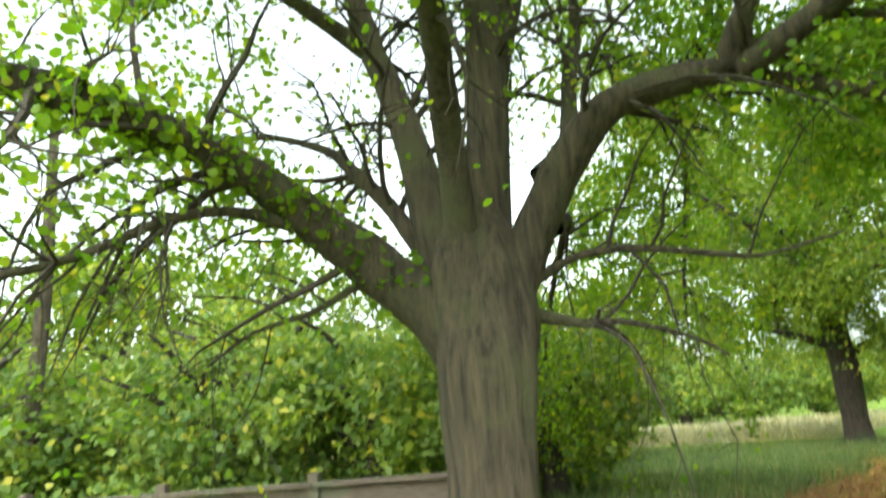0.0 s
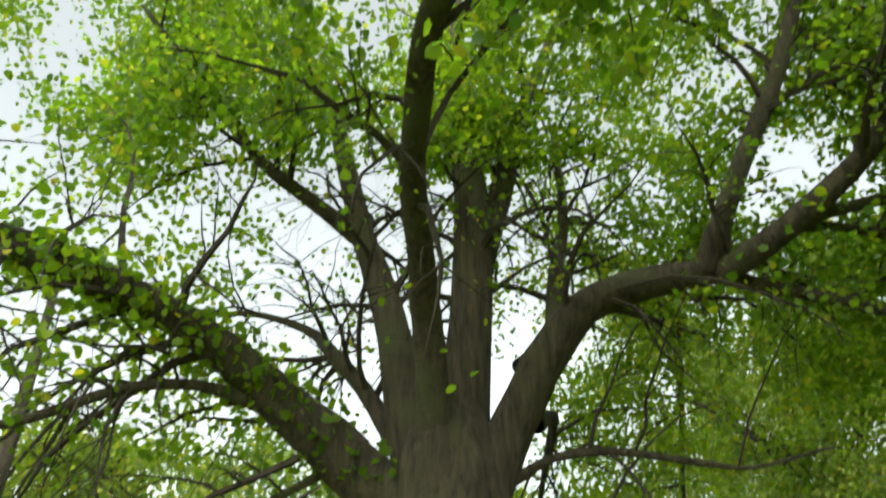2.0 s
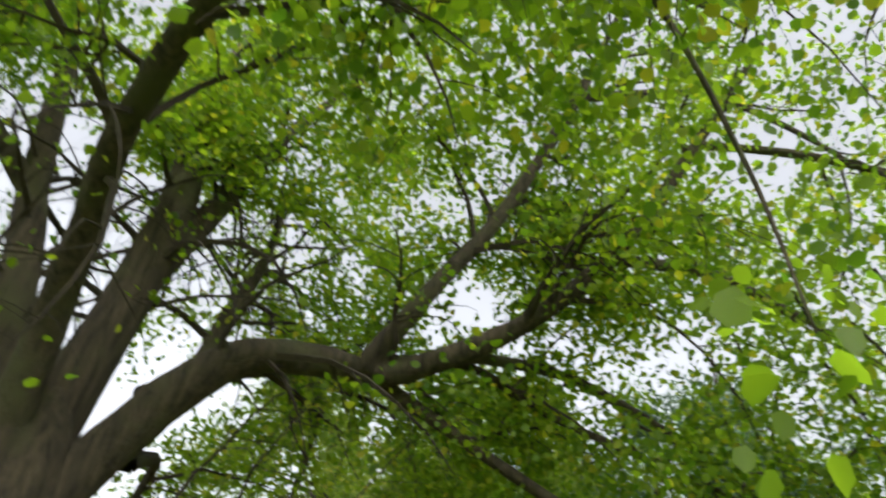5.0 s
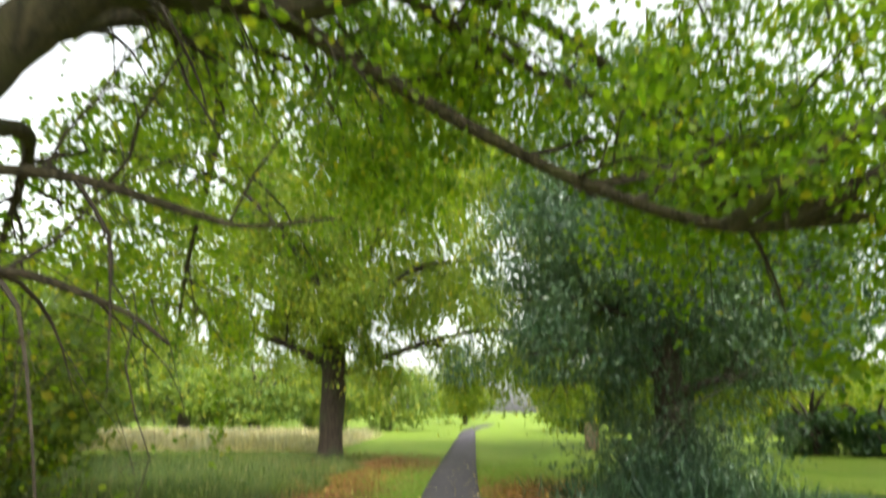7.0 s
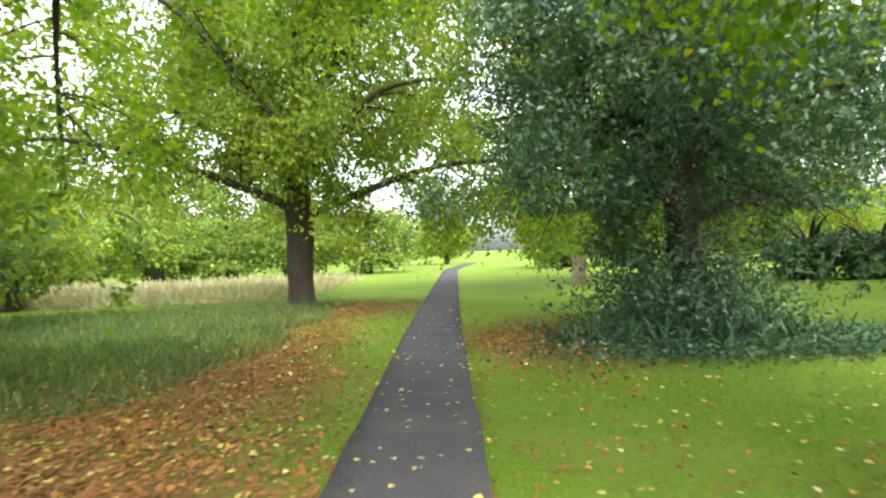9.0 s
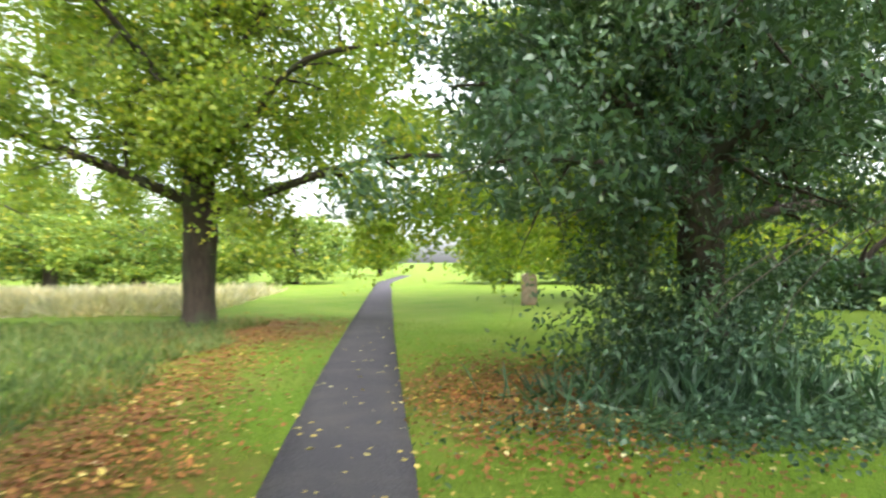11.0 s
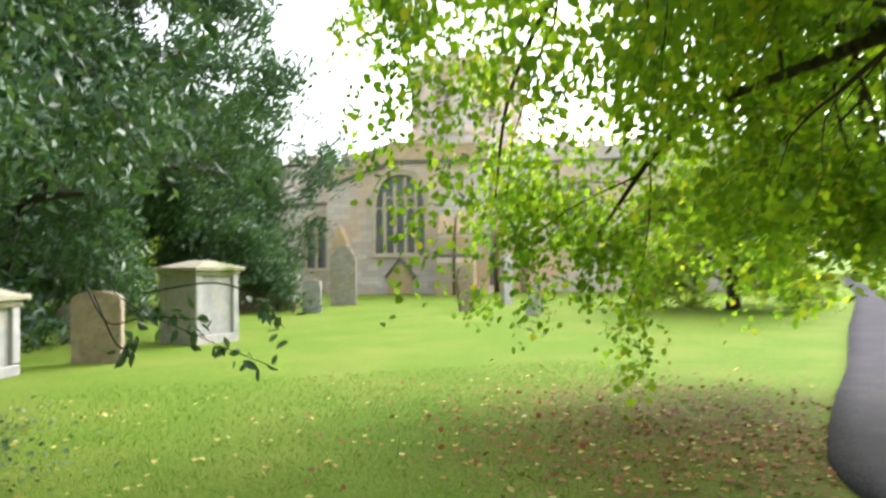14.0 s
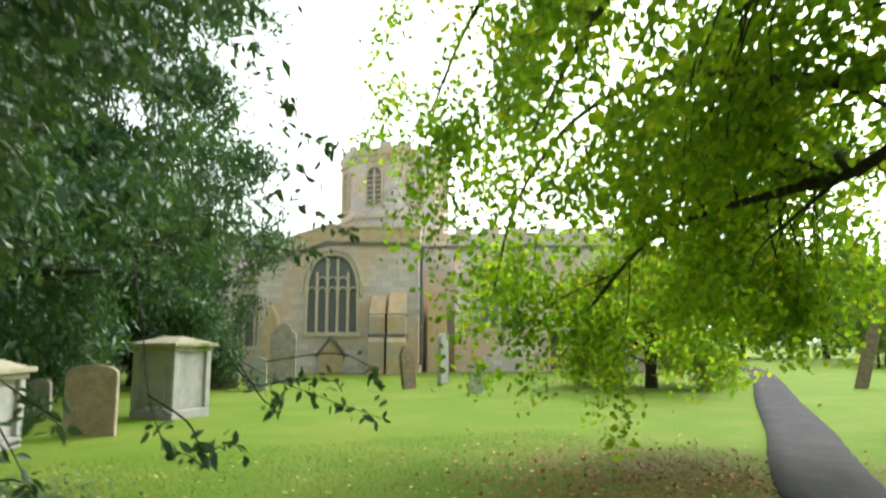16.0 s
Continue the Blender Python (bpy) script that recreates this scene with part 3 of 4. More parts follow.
sprouts = np.repeat(bough[:, :3], 26, axis=0)
part("bough_leaves", leaf_mesh("bough_leaves", sprouts + rng.normal(size=sprouts.shape) * np.array([0.17, 0.17, 0.15]), 0.085, LIME_LEAF, rng, LEAF_ROUND, 0.6), LIME_LEAF, old_lime, "leafy shoots along the heavy bough")
tips = np.repeat(np.array([(4.75, -2.85, 2.75), (4.85, -2.9, 2.45), (4.7, -2.8, 2.2), (4.95, -2.75, 2.0), (4.6, -2.95, 2.6), (5.1, -2.8, 2.3)]), 6, axis=0)
for q in tips + rng.normal(size=tips.shape) * 0.12:
    part("leaf", leaf_mesh("leaf", q[None], 0.1, LIME_LEAF, rng, LEAF_ROUND, 0.6), LIME_LEAF, old_lime)


def round_tree(name, base, label, height, reach, fork, girth, leaf, seed, counts, droop, per, off, size, bark, shape=LEAF_ROUND, hang=0.5, limbs=9, low=0.3, twig_length=1.8, clip=None, category="tree"):
    g = np.random.default_rng(seed)
    trunk = [(0, 0, -0.2, girth * 1.45), (0.03, 0, 0.3, girth * 1.1), (0.02, 0.03, fork * 0.6, girth * 0.95), (0.0, 0.05, fork, girth), (0.1, 0.1, fork + (height - fork) * 0.5, girth * 0.4), (0.1, 0.0, height * 0.95, girth * 0.1)]
    arms = []
    for i in range(limbs):
        a = 2 * math.pi * (i * 0.618 + g.uniform(-0.06, 0.06))
        h = fork * 0.92 + (height - fork) * 0.62 * (i / limbs)
        rise = low + (1 - low) * i / limbs
        r = reach * g.uniform(0.75, 1.05) * (1 - 0.45 * (i / limbs) ** 2)
        top = min(height, h + r * rise * 0.9)
        c, s = math.cos(a), math.sin(a)
        r0 = girth * (0.38 - 0.24 * i / limbs)
        arms.append([(c * 0.05, s * 0.05, h - 0.1, r0), (c * r * 0.28, s * r * 0.28, h + (top - h) * 0.45, r0 * 0.75),
                     (c * r * 0.6 + g.uniform(-0.3, 0.3), s * r * 0.6, h + (top - h) * 0.85, r0 * 0.5), (c * r, s * r + g.uniform(-0.3, 0.3), top - droop * 0.6, r0 * 0.18)])
    return build_tree(name, base, label, trunk, arms, leaf, g, counts, droop, per, off, size, bark, shape, hang, category, clip, twig_length, 10, 0.06)


def holly_clip(p):
    p = clear_of_walk(p)
    return p[~((p[:, 2] < 2.0) & (np.hypot(p[:, 0] - 4.2, p[:, 1] - 17.9) > 1.7))]


round_tree("lime_tree", (-4.2, 26.6, 0), "lime tree beside the path with drooping yellow-green leaves", 12.5, 9.0, 2.9, 0.38, PALE_LEAF, 11, (15, 8), 0.8, 12, 0.24, 0.125, DARK_BARK, LEAF_PLAIN, limbs=18, low=0.2, twig_length=2.2)
round_tree("lime_tree", (9.2, 33.0, 0), "lime tree beyond the holly with low yellow-green boughs", 11.5, 9.0, 2.6, 0.34, PALE_LEAF, 17, (12, 7), 0.9, 16, 0.26, 0.17, DARK_BARK, LEAF_PLAIN, limbs=15, low=0.14, twig_length=2.3)
round_tree("holly_tree", (4.2, 17.9, 0), "dark evergreen holly with ivy round its trunk", 11.0, 3.7, 2.1, 0.28, HOLLY_LEAF, 5, (11, 7), 0.35, 14, 0.21, 0.13, DARK_BARK, LEAF_SLIM, 0.3, 19, 0.12, 1.6, holly_clip)
round_tree("yew_tree", (16.8, 17.6, 0), "broad dark green yew tree among the tombs", 11.5, 7.4, 1.6, 0.55, YEW_LEAF, 3, (12, 8), 0.35, 18, 0.22, 0.24, DARK_BARK, LEAF_NEEDLE, 0.2, 15, 0.1, 2.2)
round_tree("yew_tree", (24.5, 20.5, 0), "dark yew tree standing further back", 10.5, 5.5, 1.8, 0.45, YEW_LEAF, 23, (10, 7), 0.35, 14, 0.24, 0.28, DARK_BARK, LEAF_NEEDLE, 0.2, 12, 0.1, 2.0)
round_tree("yew_tree", (25.5, 13.2, 0), "dark spreading yew tree before the church wall", 7.6, 5.0, 1.7, 0.36, YEW_LEAF, 29, (10, 7), 0.5, 15, 0.2, 0.24, DARK_BARK, LEAF_NEEDLE, 0.2, 13, 0.1, 2.0)
round_tree("weeping_tree", (16.6, -2.2, 0), "small weeping tree with light green leaves to the grass", 6.0, 2.6, 0.9, 0.18, PALE_LEAF, 9, (9, 6), 1.3, 16, 0.2, 0.13, DARK_BARK, LEAF_PLAIN, limbs=14, low=0.15, twig_length=1.8)


def spray(name, base, label, lines, leaf, shape, size, per, seed, hang):
    """A hanging spray of twigs with leaves, near the walker."""
    g = np.random.default_rng(seed)
    ob = thing(name, Matrix.Translation(base), label, "branch")
    v, f, at = [], [], []
    for pts in lines:
        line = spline(pts, 5)
        tube(line, 5, v, f)
        k = len(line)
        at.append(np.repeat(line[int(k * 0.6):, :3], per, axis=0))
    part("stem", mesh_from("stem", v, f, TWIG), TWIG, ob)
    at = np.concatenate(at)
    part("leaves", leaf_mesh("leaves", at + g.normal(size=at.shape) * size * 0.35, size, leaf, g, shape, hang), leaf, ob)
    return ob


# holly shoots that hang out toward the path, from the holly's crown
spray("holly_branch", (4.2, 17.9, 0), "bare holly shoots with glossy leaves at their tips",
      [[(0.00, -0.20, 3.00, 0.006), (1.28, -3.84, 1.92, 0.006), (0.43, -4.36, 1.33, 0.004), (0.04, -4.87, 1.07, 0.003), (-0.30, -5.30, 0.90, 0.003)],
       [(0.34, -4.53, 1.33, 0.006), (-0.01, -4.99, 1.40, 0.006), (-0.13, -5.26, 1.29, 0.004), (-0.05, -5.42, 1.10, 0.003)],
       [(0.27, -4.20, 1.40, 0.006), (0.00, -4.37, 1.17, 0.006), (-0.24, -4.61, 1.21, 0.004), (-0.39, -4.91, 1.20, 0.003)],
       [(0.14, -4.27, 1.34, 0.006), (-0.13, -4.44, 1.04, 0.006), (-0.19, -4.55, 1.07, 0.003)],
       [(0.51, -3.47, 2.27, 0.006), (-0.56, -3.53, 1.65, 0.006), (-1.07, -3.56, 1.22, 0.004), (-1.30, -3.64, 0.96, 0.003), (-1.36, -3.80, 0.86, 0.003)],
       [(-1.07, -3.56, 1.19, 0.006), (-1.26, -3.76, 1.05, 0.006), (-1.39, -3.84, 0.90, 0.004), (-1.46, -3.96, 0.96, 0.003)],
       [(0.09, -2.18, 1.80, 0.006), (-1.02, -2.73, 1.39, 0.006), (-1.34, -2.97, 1.22, 0.004), (-1.53, -3.15, 1.11, 0.003)],
       [(0.27, -2.26, 1.89, 0.006), (-1.14, -2.81, 1.16, 0.006), (-1.40, -2.95, 0.96, 0.004), (-1.55, -3.08, 0.74, 0.003)]],
      HOLLY_LEAF, LEAF_NARROW, 0.09, 3, 4, 0.3)
spray("holly_branch", (4.2, 17.9, 0), "thin upper holly shoots with sparse leaves",
      [[(0.00, -0.20, 5.00, 0.006), (1.90, -3.99, 3.24, 0.006), (0.81, -4.47, 2.89, 0.004), (0.32, -4.86, 2.61, 0.003), (0.09, -5.17, 2.40, 0.003)],
       [(0.00, -0.20, 5.40, 0.006), (1.81, -4.01, 3.82, 0.006), (0.74, -4.44, 3.45, 0.004), (0.26, -4.78, 3.26, 0.003), (0.05, -5.02, 3.11, 0.003)],
       [(0.81, -4.47, 2.89, 0.006), (0.48, -4.65, 2.99, 0.006), (0.26, -4.89, 2.92, 0.003)],
       [(0.00, -0.20, 6.20, 0.006), (1.76, -3.92, 4.39, 0.006), (0.82, -4.33, 4.05, 0.004), (0.41, -4.61, 3.63, 0.003), (0.38, -4.70, 3.49, 0.003)],
       [(1.90, -3.99, 3.24, 0.006), (1.02, -4.43, 2.45, 0.006), (0.57, -4.69, 2.30, 0.004), (0.32, -4.97, 2.24, 0.003)],
       [(1.81, -4.01, 3.82, 0.006), (0.97, -4.31, 3.88, 0.006), (0.65, -4.39, 4.27, 0.003)]],
      HOLLY_LEAF, LEAF_NARROW, 0.1, 4, 14, 0.3)


# far trees and shrubs: three kinds, repeated
def far_tree(name, label, height, reach, low, leaf, seed, n, size):
    """A distant tree: trunk, a few limbs and clumped leaves with gaps."""
    g = np.random.default_rng(seed)
    ob = thing(name, Matrix.Identity(4), label, "tree", "trees round the churchyard")
    v, f = [], []
    tube(spline([(0, 0, -0.3, 0.3), (0, 0, height * 0.3, 0.22), (0.1, 0, height * 0.8, 0.06)], 4), 8, v, f, 0.1)
    for i in range(7):
        a = g.uniform(0, 6.28)
        h = height * (0.2 + 0.08 * i)
        tube(spline([(0, 0, h, 0.12), (math.cos(a) * reach * 0.4, math.sin(a) * reach * 0.4, h + 0.8, 0.07), (math.cos(a) * reach * 0.8, math.sin(a) * reach * 0.8, h + 1.2, 0.02)], 3), 5, v, f)
    part("trunk", mesh_from("trunk", v, f, DARK_BARK, True), DARK_BARK, ob)
    clumps = 42
    u = g.normal(size=(clumps, 3))
    u /= np.linalg.norm(u, axis=1)[:, None]
    c = u * g.uniform(0.5, 1.0, clumps)[:, None] * np.array([reach, reach, height * (1 - low) / 2]) + np.array([0, 0, height * (low + (1 - low) / 2)])
    p = c[g.integers(0, clumps, n)] + g.normal(size=(n, 3)) * np.array([reach * 0.16, reach * 0.16, height * 0.055])
    p = p[p[:, 2] > 0.05]
    part("crown", leaf_mesh("crown", p, size, leaf, g, LEAF_PLAIN, 0.3), leaf, ob)
    return ob


FAR = [far_tree("tree", "distant green tree at the churchyard edge", 11, 4.5, 0.12, WOOD_LEAF, 31, 13000, 0.32),
       far_tree("tree", "distant yellowing tree at the churchyard edge", 8.5, 4.2, 0.05, PALE_LEAF, 32, 12000, 0.28),
       far_tree("bush", "dense green shrub beyond the fence", 3.6, 2.4, 0.0, WOOD_LEAF, 33, 9000, 0.16)]
tagged(FAR[2], "", "bush", "shrubs beyond the fence")
FAR[0].matrix_world = pose(-29, 22, 0)
FAR[1].matrix_world = pose(-23, 13, 0)
FAR[2].matrix_world = pose(-9.5, 11.5, 0)
spots = random.Random(12)
for kind, x, y, s in ((2, -12, 9.5, 1.0), (2, -14, 6, 1.1), (2, -7.5, 14.5, 1.0), (2, -13.5, 12, 1.2), (1, -18.5, 3.5, 0.62), (0, -30, 8, 0.9), (2, -11, 16, 0.9),
                      (1, -11, 20, 0.62), (0, -27, 29, 0.9), (2, -16, 20, 1.1), (0, -22, 1, 1.0), (1, -18, -3, 0.9), (2, -15, 30, 0.9), (1, -19, 36, 0.8)):
    m = pose(x, y, 0, 0, 0, spots.uniform(0, 360))
    ob = copy_thing(FAR[kind], m)
    ob.scale = (s, s, s * spots.uniform(0.9, 1.1))
for i in range(46):
    a = radians(i * 360 / 46 + spots.uniform(-3, 3))
    r = spots.uniform(62, 86)
    x, y = 8 + r * math.cos(a), 14 + r * math.sin(a)
    if -12 < x < 14 and y > 40 and i % 2:
        continue
    s = spots.uniform(0.7, 1.15)
    ob = copy_thing(FAR[0 if spots.random() < 0.65 else 1], pose(x, y, 0, 0, 0, spots.uniform(0, 360)))
    ob.scale = (s * 1.25, s * 1.25, s)
for i in range(34):
    a = radians(60 + i * 5.6 + spots.uniform(-2, 2))
    r = spots.uniform(44, 58)
    x, y = 2 + r * math.cos(a), 10 + r * math.sin(a)
    if abs(x - 0.5) < 3.5:
        continue
    ob = copy_thing(FAR[2], pose(x, y, 0, 0, 0, spots.uniform(0, 360)))
    s = spots.uniform(1.0, 1.7)
    ob.scale = (s * 1.3, s * 1.3, s)
hedge = far_tree("hedge_bush", "dark clipped hedge bush behind the tombs", 1.7, 1.5, 0.0, YEW_LEAF, 55, 5000, 0.16)
tagged(hedge, "", "hedge", "hedge behind the tombs")
hedge.matrix_world = pose(13.0, 30.5, 0)
for i in range(1, 13):
    copy_thing(hedge, pose(13.0 + i * 1.9, 30.5 - i * 0.85, 0, 0, 0, i * 77))
# dark yew and saplings near the path's far end
dark = far_tree("yew_tree", "round dark evergreen beside the distant path", 6.5, 4.6, 0.12, YEW_LEAF, 41, 7000, 0.3)
dark.matrix_world = pose(27.5, -34, 0)
for x, y, s in ((22.5, -30.5, 0.55), (24, -27, 0.5)):
    ob = copy_thing(FAR[0], pose(x, y, 0, 0, 0, 40))
    ob.scale = (s * 0.6, s * 0.6, s)


# ---------------------------------------------------------------- tombs
def headstone(x, y, turn, w, h, t, mat, label, tilt=0.0, top="round", name="gravestone"):
    """An upright slab; top: round, shoulder or cross."""
    ob = thing(name, pose(x, y, 0, 0, tilt, turn), label, "gravestone", "gravestones on the lawn")
    out = [(-w / 2, -0.2), (w / 2, -0.2)]
    if top == "round":
        rise = h * 0.13
        out += [(w / 2, h - rise)] + [(w / 2 * math.cos(a), h - rise + rise * math.sin(a)) for a in np.linspace(0.25, math.pi - 0.25, 9)] + [(-w / 2, h - rise)]
    elif top == "shoulder":
        out += [(w / 2, h * 0.8), (w * 0.42, h * 0.84), (w * 0.36, h * 0.84)] + [(w * 0.34 * math.cos(a), h * 0.86 + h * 0.14 * math.sin(a)) for a in np.linspace(0.1, math.pi - 0.1, 8)] + [(-w * 0.36, h * 0.84), (-w * 0.42, h * 0.84), (-w / 2, h * 0.8)]
    else:
        out += [(w * 0.4, h * 0.7), (w * 0.2, h * 0.72), (w * 0.5, h * 0.8), (w * 0.5, h * 0.88), (w * 0.16, h * 0.88), (w * 0.12, h), (-w * 0.12, h), (-w * 0.16, h * 0.88), (-w * 0.5, h * 0.88), (-w * 0.5, h * 0.8), (-w * 0.2, h * 0.72), (-w * 0.4, h * 0.7)]
    bm = prism(out, -t / 2, t / 2)
    bmesh.ops.bevel(bm, geom=bm.edges[:], offset=0.012, segments=2, affect="EDGES")
    part("slab", worn(bm, 0.012), mat, ob)
    return ob


def chest_tomb(x, y, turn, l, w, h, label, body=GREY_STONE, cap=MOSSY_STONE, finial=False):
    ob = thing("chest_tomb", pose(x, y, 0, 0, 0, turn), label, "tomb", "chest tombs on the lawn")
    part("plinth", worn(boxes((-l / 2 - 0.07, -w / 2 - 0.07, -0.1, l / 2 + 0.07, w / 2 + 0.07, 0.14), bevel=0.02), 0.01), body, ob)
    part("body", worn(boxes((-l / 2, -w / 2, 0.14, l / 2, w / 2, h - 0.2), bevel=0.015), 0.008), body, ob)
    for sx in (-1, 1):
        for sy in (-1, 1):
            part("pilaster", boxes((sx * l / 2 - 0.07, sy * w / 2 - 0.07, 0.15, sx * l / 2 + 0.07, sy * w / 2 + 0.07, h - 0.2), bevel=0.02), body, ob)
    for sy in (-1, 1):
        part("panel", boxes((-l / 2 + 0.2, sy * (w / 2 + 0.012) - 0.012, 0.26, l / 2 - 0.2, sy * (w / 2 + 0.012) + 0.012, h - 0.32), bevel=0.008), body, ob)
    part("moulding", boxes((-l / 2 - 0.1, -w / 2 - 0.1, h - 0.2, l / 2 + 0.1, w / 2 + 0.1, h - 0.11), bevel=0.03), cap, ob)
    bm = boxes((-l / 2 - 0.17, -w / 2 - 0.17, h - 0.11, l / 2 + 0.17, w / 2 + 0.17, h - 0.03), bevel=0.02)
    part("slab", worn(bm, 0.01), cap, ob, "mossy overhanging top slab")
    bm = bmesh.new()
    a = [bm.verts.new(p) for p in ((-l / 2 - 0.1, -w / 2 - 0.1, h - 0.03), (l / 2 + 0.1, -w / 2 - 0.1, h - 0.03), (l / 2 + 0.1, w / 2 + 0.1, h - 0.03), (-l / 2 - 0.1, w / 2 + 0.1, h - 0.03), (-l / 4, -0.05, h + 0.1), (l / 4, -0.05, h + 0.1), (l / 4, 0.05, h + 0.1), (-l / 4, 0.05, h + 0.1))]
    for q in ((0, 1, 5, 4), (1, 2, 6, 5), (2, 3, 7, 6), (3, 0, 4, 7), (4, 5, 6, 7)):
        bm.faces.new([a[i] for i in q])
    part("capping", bm, cap, ob)
    if finial:
        bm = boxes((-0.14, -0.14, h + 0.08, 0.14, 0.14, h + 0.2), bevel=0.02)
        bmesh.ops.create_uvsphere(bm, u_segments=12, v_segments=8, radius=0.16, matrix=Matrix.Translation((0, 0, h + 0.33)))
        part("finial", bm, cap, ob)
    return ob


FACE = 68.0
ob = thing("pedestal_tomb", pose(8.2, 16.9, 0, 0, 0, 50), "dark weathered pedestal tomb with a carved head", "tomb", "chest tombs on the lawn")
part("plinth", worn(boxes((-0.34, -0.28, -0.1, 0.34, 0.28, 0.5), bevel=0.03), 0.015), LIMESTONE, ob)
part("shaft", worn(boxes((-0.38, -0.3, 0.5, 0.38, 0.3, 1.05), bevel=0.04), 0.02), BROWN_STONE, ob)
bm = bmesh.new()
bmesh.ops.create_uvsphere(bm, u_segments=14, v_segments=9, radius=0.34, matrix=Matrix.Translation((0, 0, 1.12)) @ Matrix.Diagonal((1, 0.75, 1.0, 1)))
part("head", worn(bm, 0.03), LIMESTONE, ob, "pale lichened rounded head")
chest_tomb(10.5, 16.0, 62, 0.58, 0.58, 1.15, "square pale stone pedestal tomb with mossy lid")
headstone(11.5, 14.65, FACE, 0.82, 1.12, 0.13, TAN_STONE, "brown lichened headstone with a round top")
chest_tomb(14.2, 13.2, 40, 0.98, 0.9, 1.5, "tall pale chest tomb with moulded mossy top")
chest_tomb(23.0, 11.2, 80, 1.7, 0.8, 1.15, "low chest tomb near the church wall", BROWN_STONE)
headstone(24.6, 8.4, FACE, 0.95, 2.2, 0.16, LIMESTONE, "tall pale headstone before the church", 0, "shoulder")
headstone(19.7, 5.4, FACE + 40, 0.55, 1.4, 0.14, BROWN_STONE, "leaning brown stone with a pale top", 7, "shoulder")
headstone(22.0, 3.0, FACE + 50, 0.5, 1.8, 0.16, GREY_STONE, "narrow grey headstone seen edge on", 0, "round")
headstone(17.2, 4.3, FACE + 10, 0.48, 0.95, 0.14, GREY_STONE, "small grey stone shaped like a cross", -6, "cross")
headstone(21.3, 10.0, FACE, 0.6, 1.0, 0.12, GREY_STONE, "small grey headstone near the church", 0, "round")
headstone(14.9, 15.6, FACE, 0.5, 0.75, 0.12, LIMESTONE, "small pale headstone beside the tombs", 3, "round")
headstone(13.5, -8.6, 30, 0.4, 2.3, 0.34, BROWN_STONE, "tall leaning narrow dark stone beside the path", -14, "shoulder")
headstone(26.0, -29.0, 50, 0.5, 1.9, 0.3, GREY_STONE, "thin white stone beside the distant path", 0, "shoulder")
headstone(5.3, 33.0, 10, 0.55, 1.1, 0.15, BROWN_STONE, "grey headstone beyond the holly", 0, "round")
headstone(30.0, 22.0, FACE, 0.6, 1.1, 0.12, LIMESTONE, "pale headstone under the yews", 0, "round")

# bench end beside the path
bench = thing("bench", pose(5.4, 2.6, 0, 0, 0, 128), "dark weathered wooden bench beside the path", "bench")
for sx in (-0.75, 0.75):
    for sy in (-0.25, 0.25):
        part("leg", boxes((sx - 0.04, sy - 0.04, -0.03, sx + 0.04, sy + 0.04, 0.62 if sy < 0 else 0.85), bevel=0.008), OAK, bench)
    part("armrest", boxes((sx - 0.045, -0.32, 0.62, sx + 0.045, 0.27, 0.67), bevel=0.012), OAK, bench)
for k in range(5):
    part("slat", boxes((-0.8, -0.28 + k * 0.11, 0.42, 0.8, -0.19 + k * 0.11, 0.45), bevel=0.006), OAK, bench)
for k in range(3):
    part("back_slat", boxes((-0.8, 0.25, 0.52 + k * 0.12, 0.8, 0.28, 0.61 + k * 0.12), bevel=0.006), OAK, bench)

# ---------------------------------------------------------------- fence behind the first tree
fence = thing("fence", pose(-4.4, 8.15, 0, 0, 0, 207), "weathered wooden fence with a flat top rail", "fence")
for k in range(6):
    part("post", boxes((k * 1.9 - 0.06, -0.07, -0.2, k * 1.9 + 0.06, 0.05, 1.15), bevel=0.01), OAK, fence)
for k in range(5):
    part("rail", boxes((k * 1.9 + 0.005, -0.09, 1.0, k * 1.9 + 1.895, 0.09, 1.05), bevel=0.008), OAK, fence)
    for j in range(4):
        part("board", boxes((k * 1.9 + 0.005, -0.06 - 0.004 * (j % 2), 0.08 + j * 0.23, k * 1.9 + 1.895, -0.03, 0.295 + j * 0.23), bevel=0.006), OAK, fence)
v, f = [], []
tube(spline([(0, 0, -0.3, 0.16), (0.05, 0, 2, 0.14), (0.1, 0.05, 5, 0.12), (0.2, 0, 8.5, 0.06)], 5), 12, v, f, 0.08)
pole = thing("bare_trunk", pose(-13.0, 6.8, 0), "straight bare grey trunk beyond the fence", "tree")
part("trunk", mesh_from("trunk", v, f, BARK, True), BARK, pole)


# ---------------------------------------------------------------- church
CHURCH = Matrix.Translation((31.5, 4.4, 0)) @ Matrix.Rotation(math.atan2(-0.872, -0.490), 4, "Z") @ Matrix.Diagonal((1, -1, 1, 1))
# in the church's own frame x runs along the walls, and y away from the lawn is negative
church = thing("church", CHURCH, "old limestone parish church with traceried windows and tower", "church")


def wall_with(outline, holes, y0, y1):
    """A wall with openings: outline and holes are rings of (x, z)."""
    bm = bmesh.new()
    edges = []
    for ring in (outline, *holes):
        vs = [bm.verts.new((x, y0, z)) for x, z in ring]
        edges += [bm.edges.new((vs[i], vs[(i + 1) % len(vs)])) for i in range(len(vs))]
    bmesh.ops.triangle_fill(bm, use_beauty=True, use_dissolve=False, edges=edges)
    r = bmesh.ops.extrude_face_region(bm, geom=bm.faces[:])
    for v in r["geom"]:
        if isinstance(v, bmesh.types.BMVert):
            v.co.y = y1
    return bm


